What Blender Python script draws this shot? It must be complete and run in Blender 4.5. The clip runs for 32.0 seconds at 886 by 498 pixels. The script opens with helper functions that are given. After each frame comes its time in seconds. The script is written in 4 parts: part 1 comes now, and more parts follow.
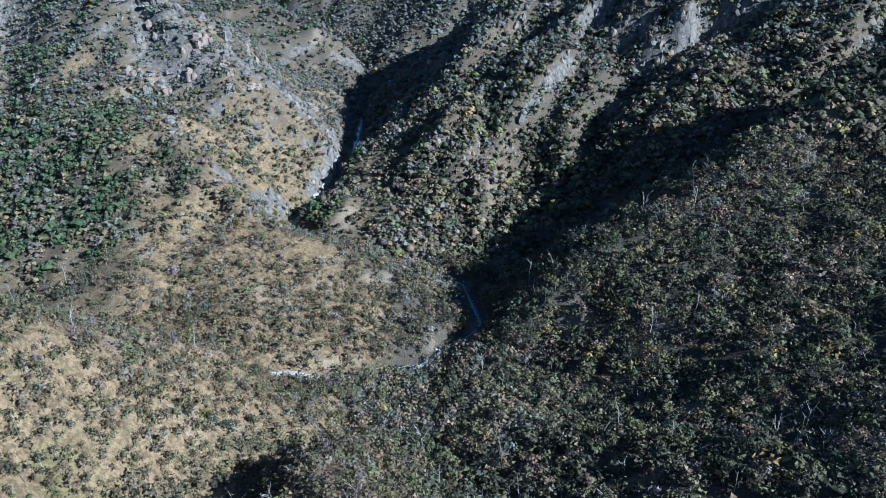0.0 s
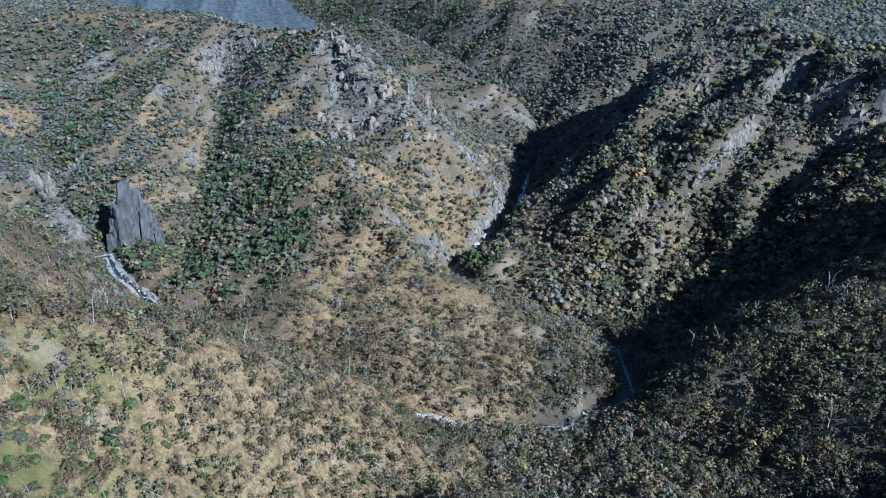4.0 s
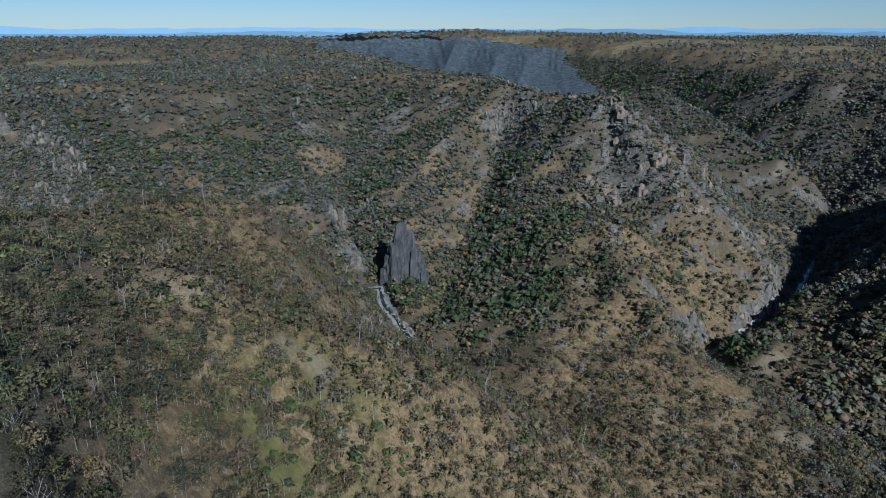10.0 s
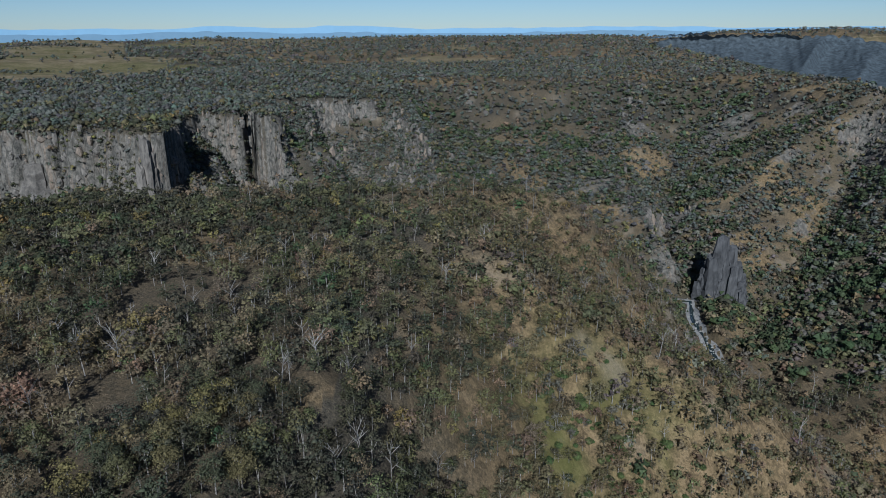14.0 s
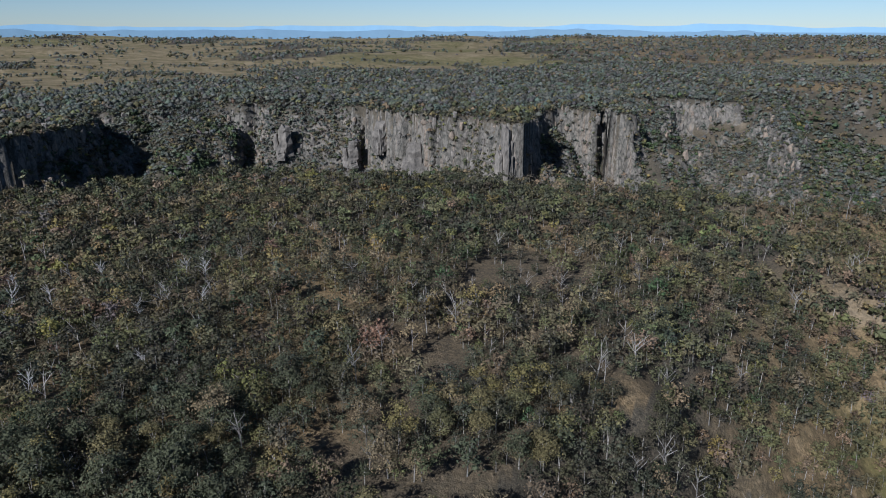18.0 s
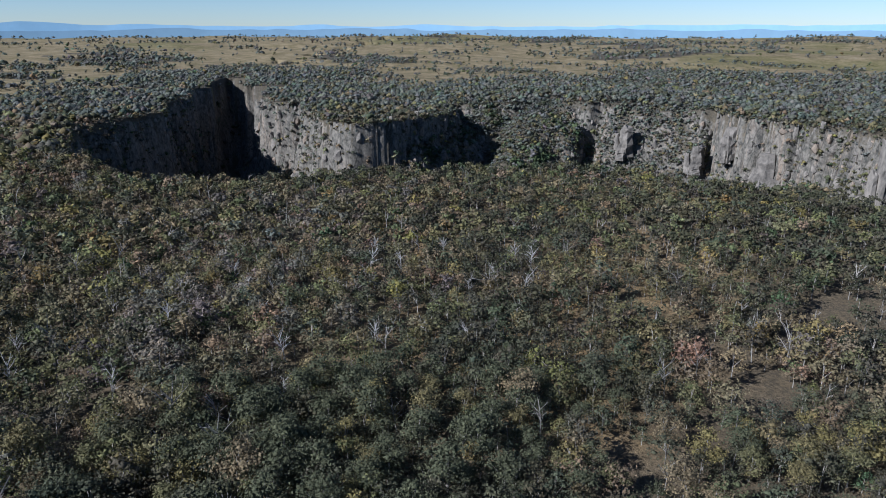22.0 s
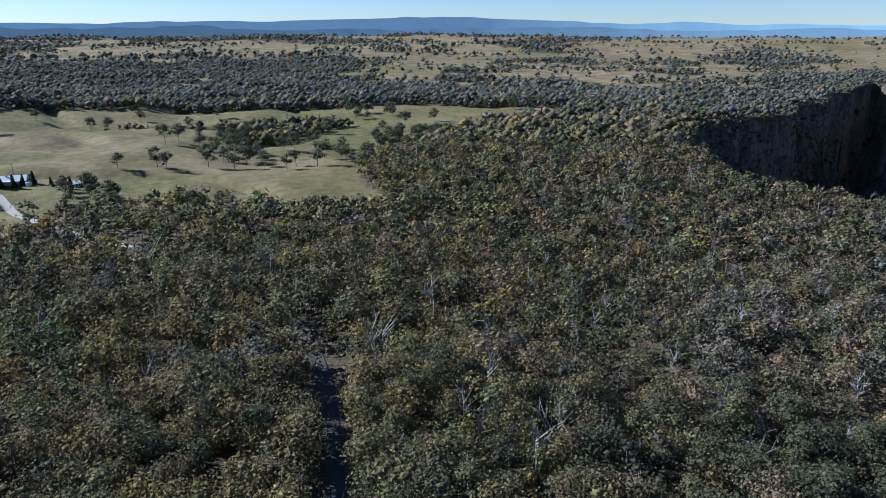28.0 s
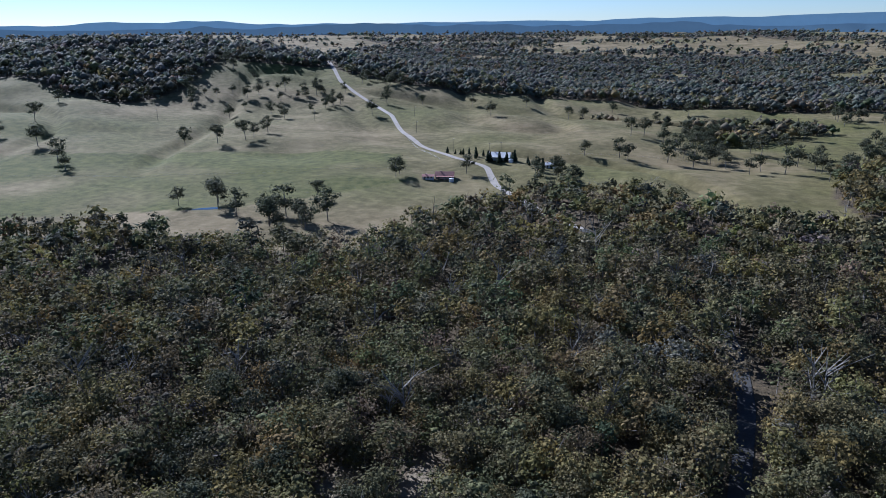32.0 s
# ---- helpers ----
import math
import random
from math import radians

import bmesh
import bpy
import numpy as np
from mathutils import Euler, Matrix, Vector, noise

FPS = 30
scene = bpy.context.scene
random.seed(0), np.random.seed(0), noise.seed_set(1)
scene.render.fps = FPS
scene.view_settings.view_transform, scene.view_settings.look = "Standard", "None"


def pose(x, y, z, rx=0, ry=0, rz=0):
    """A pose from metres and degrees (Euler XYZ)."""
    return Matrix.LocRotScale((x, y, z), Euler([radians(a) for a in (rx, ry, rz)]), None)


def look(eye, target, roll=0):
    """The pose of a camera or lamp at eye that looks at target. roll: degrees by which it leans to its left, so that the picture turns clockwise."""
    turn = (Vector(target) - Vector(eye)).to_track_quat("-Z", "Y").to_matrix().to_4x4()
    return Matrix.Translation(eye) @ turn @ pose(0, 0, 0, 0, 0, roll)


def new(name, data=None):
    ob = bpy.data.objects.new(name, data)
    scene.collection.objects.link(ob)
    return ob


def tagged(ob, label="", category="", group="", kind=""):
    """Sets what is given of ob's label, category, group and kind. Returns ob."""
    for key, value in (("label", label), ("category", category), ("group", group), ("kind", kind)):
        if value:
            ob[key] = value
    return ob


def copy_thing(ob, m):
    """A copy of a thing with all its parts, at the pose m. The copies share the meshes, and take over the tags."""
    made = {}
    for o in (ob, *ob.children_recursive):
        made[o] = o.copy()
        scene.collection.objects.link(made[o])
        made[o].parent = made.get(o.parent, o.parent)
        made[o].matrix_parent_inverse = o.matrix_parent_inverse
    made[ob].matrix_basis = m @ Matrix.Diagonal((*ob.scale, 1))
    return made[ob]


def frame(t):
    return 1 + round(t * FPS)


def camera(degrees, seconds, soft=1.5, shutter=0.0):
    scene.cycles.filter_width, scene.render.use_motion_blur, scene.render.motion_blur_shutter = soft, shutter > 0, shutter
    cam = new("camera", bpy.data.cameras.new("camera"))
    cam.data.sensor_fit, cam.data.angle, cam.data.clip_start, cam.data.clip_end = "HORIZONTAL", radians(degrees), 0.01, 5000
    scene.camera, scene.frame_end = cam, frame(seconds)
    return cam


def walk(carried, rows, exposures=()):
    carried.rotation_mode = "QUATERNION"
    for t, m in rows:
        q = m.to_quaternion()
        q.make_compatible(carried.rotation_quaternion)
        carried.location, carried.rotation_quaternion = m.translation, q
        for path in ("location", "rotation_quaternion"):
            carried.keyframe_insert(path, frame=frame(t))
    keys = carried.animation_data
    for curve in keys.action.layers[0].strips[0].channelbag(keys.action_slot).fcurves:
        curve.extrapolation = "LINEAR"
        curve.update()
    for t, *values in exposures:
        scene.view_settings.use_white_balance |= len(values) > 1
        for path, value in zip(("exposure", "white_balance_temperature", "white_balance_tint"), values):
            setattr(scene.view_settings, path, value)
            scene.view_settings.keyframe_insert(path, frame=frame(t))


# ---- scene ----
cam = camera(64.85, 32.0, soft=0.5)
EYE = 105.0
# seconds, heading, tilt and lean of a drone that hangs in the air and turns
PATH = [
    (0.0, 0.05, -26.82, -0.17),
    (0.5, 2.29, -26.83, 0.06),
    (1.0, 4.23, -26.83, 0.11),
    (1.5, 5.79, -26.79, 0.06),
    (2.0, 7.47, -25.88, 0.16),
    (2.5, 9.22, -24.53, 0.20),
    (3.0, 10.85, -23.26, 0.23),
    (3.5, 12.45, -22.29, 0.24),
    (5.5, 18.57, -24.23, 0.22),
    (6.0, 20.16, -24.71, 0.25),
    (6.5, 22.22, -23.68, 0.21),
    (7.0, 24.30, -21.86, 0.26),
    (7.5, 26.33, -20.17, 0.24),
    (8.0, 28.35, -18.50, 0.24),
    (8.5, 30.27, -17.47, 0.14),
    (9.0, 32.09, -17.43, 0.11),
    (9.5, 33.94, -17.41, 0.07),
    (10.0, 36.07, -17.41, 0.02),
    (10.5, 38.98, -17.40, 0.01),
    (11.0, 42.70, -17.44, 0.11),
    (11.5, 46.27, -17.44, 0.16),
    (12.0, 49.70, -17.44, 0.19),
    (12.5, 52.88, -17.45, 0.24),
    (13.0, 56.05, -17.45, 0.19),
    (13.5, 59.15, -17.43, 0.21),
    (14.0, 62.36, -17.42, 0.26),
    (14.5, 65.71, -17.40, 0.28),
    (16.5, 79.67, -17.45, -0.20),
    (17.0, 83.63, -17.47, -0.11),
    (17.5, 87.41, -17.49, -0.11),
    (18.0, 90.76, -17.54, -0.09),
    (18.5, 93.80, -17.58, -0.07),
    (19.0, 96.90, -17.62, 0.02),
    (19.5, 100.07, -17.66, -0.01),
    (20.0, 103.50, -17.68, 0.05),
    (20.5, 107.00, -17.67, 0.00),
    (21.0, 110.62, -17.63, -0.02),
    (21.5, 114.33, -17.61, -0.05),
    (22.0, 118.21, -17.60, -0.01),
    (22.5, 122.18, -17.58, 0.03),
    (23.0, 126.15, -17.58, 0.01),
    (23.5, 130.15, -17.57, 0.05),
    (24.0, 134.15, -17.55, 0.12),
    (24.5, 138.11, -17.54, 0.03),
    (25.0, 142.10, -17.49, 0.09),
    (25.5, 146.07, -17.49, -0.02),
    (27.5, 161.98, -17.60, -0.06),
    (28.0, 166.18, -17.63, -0.04),
    (28.5, 170.56, -17.66, -0.05),
    (29.0, 175.05, -17.69, 0.06),
    (29.5, 179.52, -17.72, 0.09),
    (30.0, 184.05, -17.76, 0.09),
    (30.5, 188.68, -17.79, 0.21),
    (31.0, 193.45, -17.81, 0.27),
    (31.5, 197.90, -17.83, 0.32),
    (32.0, 202.90, -17.81, 0.40),
]
walk(cam, [(t, pose(0, 0, EYE, 90 + tilt, lean, heading)) for t, heading, tilt, lean in PATH],
     exposures=[(0.0, 1.42, 4650, 7), (6.0, 0.98, 4800, 7), (9.0, 0.36, 5000, 6), (13.0, 0.11, 5150, 6), (17.0, 0.35, 5400, 11), (22.0, 0.85, 5300, 12), (28.0, 1.05, 5150, 12), (32.0, 0.82, 5050, 14)])

# ---- light ----
SUN_AZ, SUN_EL = 121.0, 31.0          # degrees clockwise from +y; above the horizon
world = bpy.data.worlds.new("world")
scene.world = world
world.use_nodes = True
wn = world.node_tree.nodes
sky = wn.new("ShaderNodeTexSky")
sky.sky_type, sky.sun_disc = "NISHITA", False
sky.sun_elevation, sky.sun_rotation = radians(SUN_EL), radians(SUN_AZ)
sky.altitude, sky.air_density, sky.dust_density, sky.ozone_density = 1200, 0.9, 0.15, 4.0
wn["Background"].inputs["Strength"].default_value = 0.052
world.node_tree.links.new(sky.outputs[0], wn["Background"].inputs["Color"])
sun_data = bpy.data.lights.new("sun", "SUN")
sun_data.energy, sun_data.angle, sun_data.color = 5.0, radians(0.53), (1.0, 0.955, 0.89)
sun = new("sun", sun_data)
sa, se = radians(SUN_AZ), radians(SUN_EL)
sun.matrix_world = look((math.sin(sa) * math.cos(se) * 900, math.cos(sa) * math.cos(se) * 900, math.sin(se) * 900 + 100), (0, 0, 100))

# ---- numeric noise ----
def hash2(i, j, seed):
    n = (i.astype(np.int64) * 374761393 + j.astype(np.int64) * 668265263 + seed * 974634777) & 0x7FFFFFFF
    n = ((n ^ (n >> 13)) * 1274126177) & 0x7FFFFFFF
    return ((n ^ (n >> 16)) & 0xFFFF) / 65535.0


def vnoise(x, y, size, seed):
    """Smooth value noise from -1 to 1."""
    x, y = np.asarray(x) / size, np.asarray(y) / size
    i, j = np.floor(x), np.floor(y)
    u, v = x - i, y - j
    u, v = u * u * (3 - 2 * u), v * v * (3 - 2 * v)
    a, b = hash2(i, j, seed), hash2(i + 1, j, seed)
    c, d = hash2(i, j + 1, seed), hash2(i + 1, j + 1, seed)
    return 2 * (a + (b - a) * u + (c - a) * v + (a - b - c + d) * u * v) - 1


def fbm(x, y, size, seed, octaves=4, gain=0.5):
    total, amp = 0.0, 1.0
    for k in range(octaves):
        total = total + amp * vnoise(x + 37.7 * k, y - 21.3 * k, size / 2 ** k, seed + k)
        amp *= gain
    return total


def smooth(a, b, x):
    t = np.clip((x - a) / (b - a), 0, 1)
    return t * t * (3 - 2 * t)


# ---- the lie of the land: valley floors, crests and the rims of the tableland ----
VALLEYS = [
    # gorge from the foot of the falls to the near bend and on round the spur
    [(-1010, -1010, -150), (-830, -860, -190), (-640, -660, -195), (-590, -480, -198), (-660, -330, -200), (-740, -150, -202), (-740, 60, -204), (-735, 220, -206),
     (-720, 350, -208), (-650, 500, -209), (-560, 630, -211), (-520, 594, -213), (-473, 563, -215), (-422, 533, -218), (-300, 470, -226), (-180, 436, -232), (-91, 440, -235),
     (-22, 460, -235), (35, 520, -235), (20, 595, -235), (-21, 632, -236), (-71, 640, -236), (-140, 690, -236), (-174, 731, -236), (-159, 814, -237), (-130, 972, -237),
     (-140, 1175, -237), (-110, 1350, -232), (-200, 1600, -225), (-480, 1900, -215), (-900, 2300, -200), (-1500, 2700, -190), (-2250, 3050, -180)],
    [(20, 595, -235), (70, 625, -226), (135, 652, -212), (220, 675, -182), (320, 685, -135), (430, 690, -80), (600, 700, -20)],            # shaded side valley
    [(-10, 455, -234), (-33, 391, -226), (-1, 339, -212), (22, 303, -200), (50, 265, -186), (100, 205, -165), (200, 130, -135), (400, 70, -95), (760, 40, -35), (1000, 30, -5)],
    [(-33, 391, -226), (-60, 335, -205), (-92, 285, -186), (-122, 230, -166), (-150, 170, -136), (-165, 130, -105)],
    [(-330, 480, -222), (-345, 400, -180), (-350, 310, -95), (-370, 240, -30)],                      # between the two near spurs
    [(-1020, 380, -130), (-900, 400, -190), (-720, 350, -208)],
    [(-1260, 640, -40), (-1000, 545, -120), (-820, 520, -180), (-650, 500, -209)],
    [(-440, 600, -220), (-492, 693, -212), (-551, 823, -182), (-600, 954, -135), (-628, 1040, -85)],      # under the green face of the peak
    [(-980, 1050, -70), (-860, 880, -130), (-700, 720, -190), (-560, 630, -211)],
    [(-1010, -290, -60), (-900, -270, -150), (-720, -230, -201)],
    [(-940, -400, -35), (-850, -400, -95), (-740, -395, -170), (-640, -380, -199)],
    [(120, 1120, -90), (-20, 1080, -190), (-130, 1060, -237)],
    [(300, 1500, -60), (60, 1480, -170), (-140, 1480, -229)],
    # clefts in the far wall
    [(-1100, 254, -30), (-1010, 232, -130), (-790, 190, -206)],
    [(-965, 101, -60), (-870, 91, -160), (-760, 80, -204)],
    [(-1000, -123, -60), (-900, -110, -160), (-760, -100, -203)],
    [(-735, -480, -60), (-680, -450, -170), (-620, -420, -199)],
]
CRESTS = [
    [(-402, 155, -2), (-365, 157, -2), (-297, 208, -15), (-275, 231, -38), (-258, 258, -58), (-236, 302, -85), (-203, 343, -120), (-156, 386, -160), (-130, 410, -200)],
    [(-478, 100, -2), (-470, 230, -10), (-457, 344, -25), (-470, 420, -80), (-476, 464, -120), (-455, 510, -195)],
    [(0, -60, -20), (0, 40, -45), (-35, 150, -92), (-52, 215, -125), (-57, 262, -150), (-53, 300, -170), (-45, 345, -205)],
    [(-10, 418, -224), (51, 442, -214), (99, 490, -173), (147, 514, -149), (196, 535, -125), (245, 553, -99), (294, 569, -74), (343, 587, -45), (420, 610, -10), (560, 640, 0)],
    [(-1140, 1266, 20), (-860, 1229, 20), (-670, 1114, 12), (-560, 1085, 0), (-449, 1059, 8), (-414, 965, -82), (-385, 890, -128), (-340, 800, -125), (-247, 677, -150),
     (-182, 625, -170), (-104, 588, -190), (-30, 565, -215), (-5, 555, -230)],
    [(-449, 1059, 8), (-377, 1012, -31), (-257, 946, -108), (-170, 900, -186)],
    [(180, 1125, 5), (95, 1088, -35), (0, 1100, -110), (-100, 1135, -180)],
    [(230, 1060, 0), (120, 930, -75), (30, 830, -140), (-30, 740, -205)],
    [(440, 920, 0), (330, 860, -62), (250, 800, -110), (180, 745, -165), (120, 695, -205)],
    [(82, 987, -78), (57, 858, -137), (50, 768, -179), (39, 660, -224)],
    [(206, 960, -60), (170, 850, -120), (140, 760, -175), (100, 690, -212)],
    [(-1280, 1193, 20), (-1030, 960, -60), (-850, 740, -120), (-640, 660, -160), (-600, 640, -195)],
    [(-1386, 800, 22), (-1150, 690, -80), (-930, 600, -150)],
    [(-1240, 530, 12), (-1090, 490, -5), (-956, 456, -28), (-859, 438, -68), (-783, 425, -115), (-750, 400, -185)],
    [(-676, 1111, 19), (-700, 1015, -48), (-708, 915, -96), (-645, 790, -150)],
    [(-600, 1700, -30), (-260, 1420, -120), (-180, 1300, -190)],
    [(100, 1900, 0), (0, 1650, -90), (-120, 1540, -190)],
]
HOME_RIM = [(-402, 155), (-478, 100), (-518, -20), (-508, -138), (-470, -235), (-370, -312), (-310, -385), (-292, -440), (-298, -505), (-420, -680), (-575, -769), (-770, -890),
            (-1010, -1040), (-1250, -1270), (-5200, -3500), (-5200, -6000), (6000, -6000), (6000, 6000), (1500, 5200), (700, 2400), (250, 1900), (320, 1400), (180, 1125), (300, 980), (440, 920), (620, 860), (900, 760), (1150, 450), (1150, 60), (800, -190), (420, -130), (200, -70), (60, -80), (-40, -70), (-110, -10), (-200, 55), (-300, 110)]
FAR_RIM = [(-1040, -985), (-925, -830), (-790, -690), (-700, -560), (-705, -490), (-790, -475), (-940, -480), (-1015, -400), (-985, -300), (-1045, -201), (-960, -90), (-880, 38), (-846, 82), (-955, 108), (-960, 140), (-938, 205), (-945, 216), (-1125, 258),
           (-1160, 400), (-1230, 500), (-1440, 629), (-1386, 800), (-1280, 1193), (-1140, 1266), (-1480, 1480), (-2250, 2100), (-3500, 2950), (-6000, 4300), (-6000, -3000), (-1280, -1210)]
BACK_RIM = [(-3500, 3150), (-2800, 3450), (-2050, 3700), (-1500, 3300), (-700, 2500), (-250, 2050), (60, 1980), (500, 2500), (1300, 5200), (-1500, 6000), (-5200, 6000), (-5200, 3700)]


DRIVE = [(-8, -120), (-10, -167), (-11, -193), (-8, -225), (0, -262), (25, -300), (44, -327), (60, -350), (74, -362)]
GRAVEL_ROAD = [(70, -358), (110, -396), (150, -446), (174, -496), (210, -518), (267, -576), (313, -635), (363, -709), (432, -769), (500, -830), (542, -885), (600, -960)]


def seg_dist(x, y, ax, ay, bx, by):
    dx, dy = bx - ax, by - ay
    t = np.clip(((x - ax) * dx + (y - ay) * dy) / (dx * dx + dy * dy + 1e-9), 0, 1)
    return np.hypot(x - ax - t * dx, y - ay - t * dy), t


def nearest(x, y, lines):
    """Distance to the nearest line, and a height blended from the near ones."""
    best, wsum, zsum = np.full(x.shape, 1e9), 0.0, 0.0
    for line in lines:
        for a, b in zip(line, line[1:]):
            d, t = seg_dist(x, y, a[0], a[1], b[0], b[1])
            w = 1.0 / (d + 4.0) ** 4
            wsum, zsum = wsum + w, zsum + w * (a[2] + (b[2] - a[2]) * t)
            best = np.minimum(best, d)
    return best, zsum / wsum


def line_dist(x, y, line):
    best = np.full(np.shape(x), 1e9)
    for a, b in zip(line, line[1:]):
        best = np.minimum(best, seg_dist(x, y, a[0], a[1], b[0], b[1])[0])
    return best


def inside(x, y, poly):
    odd = np.zeros(x.shape, bool)
    for (ax, ay), (bx, by) in zip(poly, poly[1:] + poly[:1]):
        if ay != by:
            odd ^= ((ay > y) != (by > y)) & (x < (bx - ax) * (y - ay) / (by - ay) + ax)
    return odd


def rim_dist(x, y, poly):
    best = np.full(x.shape, 1e9)
    for a, b in zip(poly, poly[1:] + poly[:1]):
        best = np.minimum(best, seg_dist(x, y, a[0], a[1], b[0], b[1])[0])
    return best


def tableland(x, y):
    """The rolling upland above the gorge."""
    r = np.hypot(x, y)
    z = 5 * fbm(x, y, 420, 11, 3) * smooth(250, 700, r) + 1.2 * fbm(x, y, 90, 15, 2)
    z = z + 22 * smooth(900, 1800, y) * smooth(0, 700, -x)
    z = z + 74 * np.exp(-(((x - 930) / 300) ** 2 + ((y + 790) / 300) ** 2))       # wooded hill beyond the paddocks
    z = z + 40 * np.exp(-(((x - 560) / 300) ** 2 + ((y + 960) / 210) ** 2))
    open_ = smooth(-330, -480, y) * smooth(-150, 60, x) * smooth(4, 34, line_dist(x, y, GRAVEL_ROAD))
    z = z + open_ * (5 * fbm(x, y, 130, 17, 3) - 6 * smooth(0.2, 0.0, np.abs(vnoise(x + 0.5 * y, y, 150, 19))))
    z = z + (44 + 15 * fbm(x, y, 800, 21, 3)) * smooth(1600, 4800, r) + 9 * fbm(x, y, 380, 23, 2) * smooth(1200, 2200, r)
    z = z + 38 * np.exp(-(((x + 2700) / 900) ** 2 + ((y - 3900) / 500) ** 2))
    return z


def ground(x, y, rough=True):
    """Height of the land at x, y (arrays)."""
    x, y = np.asarray(x, float), np.asarray(y, float)
    wx = x + 14 * vnoise(x, y, 75, 31) + 6 * vnoise(x, y, 28, 32)
    wy = y + 14 * vnoise(x, y, 75, 41) + 6 * vnoise(x, y, 28, 42)
    dv, zv = nearest(wx * 0.7 + x * 0.3, wy * 0.7 + y * 0.3, VALLEYS)
    dc, zc = nearest(wx * 0.6 + x * 0.4, wy * 0.6 + y * 0.4, CRESTS)
    top = tableland(x, y)
    far_side = smooth(600, 720, np.hypot(x, y))
    rib_a, rib_b, rib_c = np.abs(vnoise(x, y, 84, 85)), np.abs(vnoise(x, y, 38, 81)), np.abs(vnoise(x, y, 15, 83))
    shift = far_side * (40 * (np.abs(vnoise(x, y, 170, 87)) - 0.3) + 46 * (rib_a - 0.3) - 26 * (rib_b - 0.3) + 10 * (rib_c - 0.3))
    din = np.full(x.shape, 1e9)
    for poly in (HOME_RIM, FAR_RIM, BACK_RIM):
        d = rim_dist(wx, wy, poly)
        d = np.maximum(np.where(inside(wx, wy, poly), -d, d) + shift, 0.0)
        if poly is FAR_RIM:
            far = d
        din = np.minimum(din, d)
    # crest height mixes with the tableland close to a rim
    wc, wt = 1 / (dc + 4) ** 3, 1 / (din + 4) ** 3
    zr = (zc * wc + top * wt) / (wc + wt)
    dr = np.minimum(dc, din)
    dvv = np.maximum(dv - 7.0, 0.0)
    s = dvv / (dvv + dr + 1e-6)
    # cliffs below the far rim and in the chasm
    cliff = smooth(60, 10, far - din) * smooth(560, 330, y) * (1 - smooth(110, 70, np.abs(y + 395)) * smooth(-700, -740, x))
    chasm = smooth(-420, -470, y) * smooth(-250, -290, x)
    cliff = cliff * (0.2 + 0.75 * smooth(-0.35, 0.4, vnoise(x, y, 95, 88)))
    cliff = np.clip(np.maximum(cliff, chasm), 0, 1)
    s = np.clip(s + cliff * (0.11 * fbm(x, y, 75, 77, 3) + 0.04 + 0.07 * (0.5 - np.abs(vnoise(x, y, 26, 78))) + 0.035 * vnoise(x, y, 12, 79)) * smooth(0.1, 0.4, s) * smooth(0, 14, din), 0, 1)
    soft = 0.55 * s + 0.45 * (1 - (1 - s) ** 1.7)
    steep = np.where(s < 0.78, 0.44 * s / 0.78, 0.44 + 0.56 * smooth(0.76, 0.965, s))
    g = soft + (steep - soft) * cliff
    z = zv + (zr - zv) * g
    z = np.where(din <= 0, top, z)
    slope = smooth(0.02, 0.25, s) * smooth(1.0, 0.8, s)
    if rough:
        rib = 1 - np.abs(vnoise(x, y, 46, 51)) * 2
        z = z + slope * (3.5 * rib + 4 * fbm(x, y, 60, 61, 3) + cliff * (11 * fbm(x, y, 30, 71, 2) + 5 * vnoise(x, y, 13, 75)))
        u = 0.62 * x - 0.78 * y + 14 * vnoise(x, y, 90, 55)
        side = smooth(-40, 60, x) * smooth(560, 660, y) + 0.4 * smooth(-1400, -500, x) * smooth(700, 850, y)
        z = z + slope * side * (20 * (1 - 2 * np.abs(vnoise(u, 0 * u, 62, 57))) + 7 * (1 - 2 * np.abs(vnoise(u, 0 * u, 27, 58))))
    return z


def mesh_from(name, verts, faces, mats, smooth_faces=True):
    """A mesh from arrays: verts n x 3, faces m x k."""
    me = bpy.data.meshes.new(name)
    verts, faces = np.asarray(verts, np.float32), np.asarray(faces, np.int32)
    k = faces.shape[1]
    me.vertices.add(len(verts)), me.loops.add(faces.size), me.polygons.add(len(faces))
    me.vertices.foreach_set("co", verts.ravel())
    me.loops.foreach_set("vertex_index", faces.ravel())
    me.polygons.foreach_set("loop_start", np.arange(0, faces.size, k, dtype=np.int32))
    me.polygons.foreach_set("loop_total", np.full(len(faces), k, np.int32))
    me.polygons.foreach_set("use_smooth", np.full(len(faces), smooth_faces))
    for m in mats:
        me.materials.append(m)
    me.update(calc_edges=True)
    return me


def height_table(x0, x1, y0, y1, step):
    gx, gy = np.arange(x0, x1 + 1, step, dtype=float), np.arange(y0, y1 + 1, step, dtype=float)
    X, Y = np.meshgrid(gx, gy, indexing="ij")
    return x0, y0, step, ground(X.ravel(), Y.ravel()).reshape(X.shape)


def lookup(table, x, y):
    x0, y0, step, z = table
    u, v = np.clip((x - x0) / step, 0, z.shape[0] - 1.001), np.clip((y - y0) / step, 0, z.shape[1] - 1.001)
    i, j = u.astype(int), v.astype(int)
    u, v = u - i, v - j
    return (z[i, j] * (1 - u) + z[i + 1, j] * u) * (1 - v) + (z[i, j + 1] * (1 - u) + z[i + 1, j + 1] * u) * v


FINE = height_table(-1500, 700, -1100, 1500, 5)
COARSE = height_table(-4950, 4950, -4950, 4950, 25)


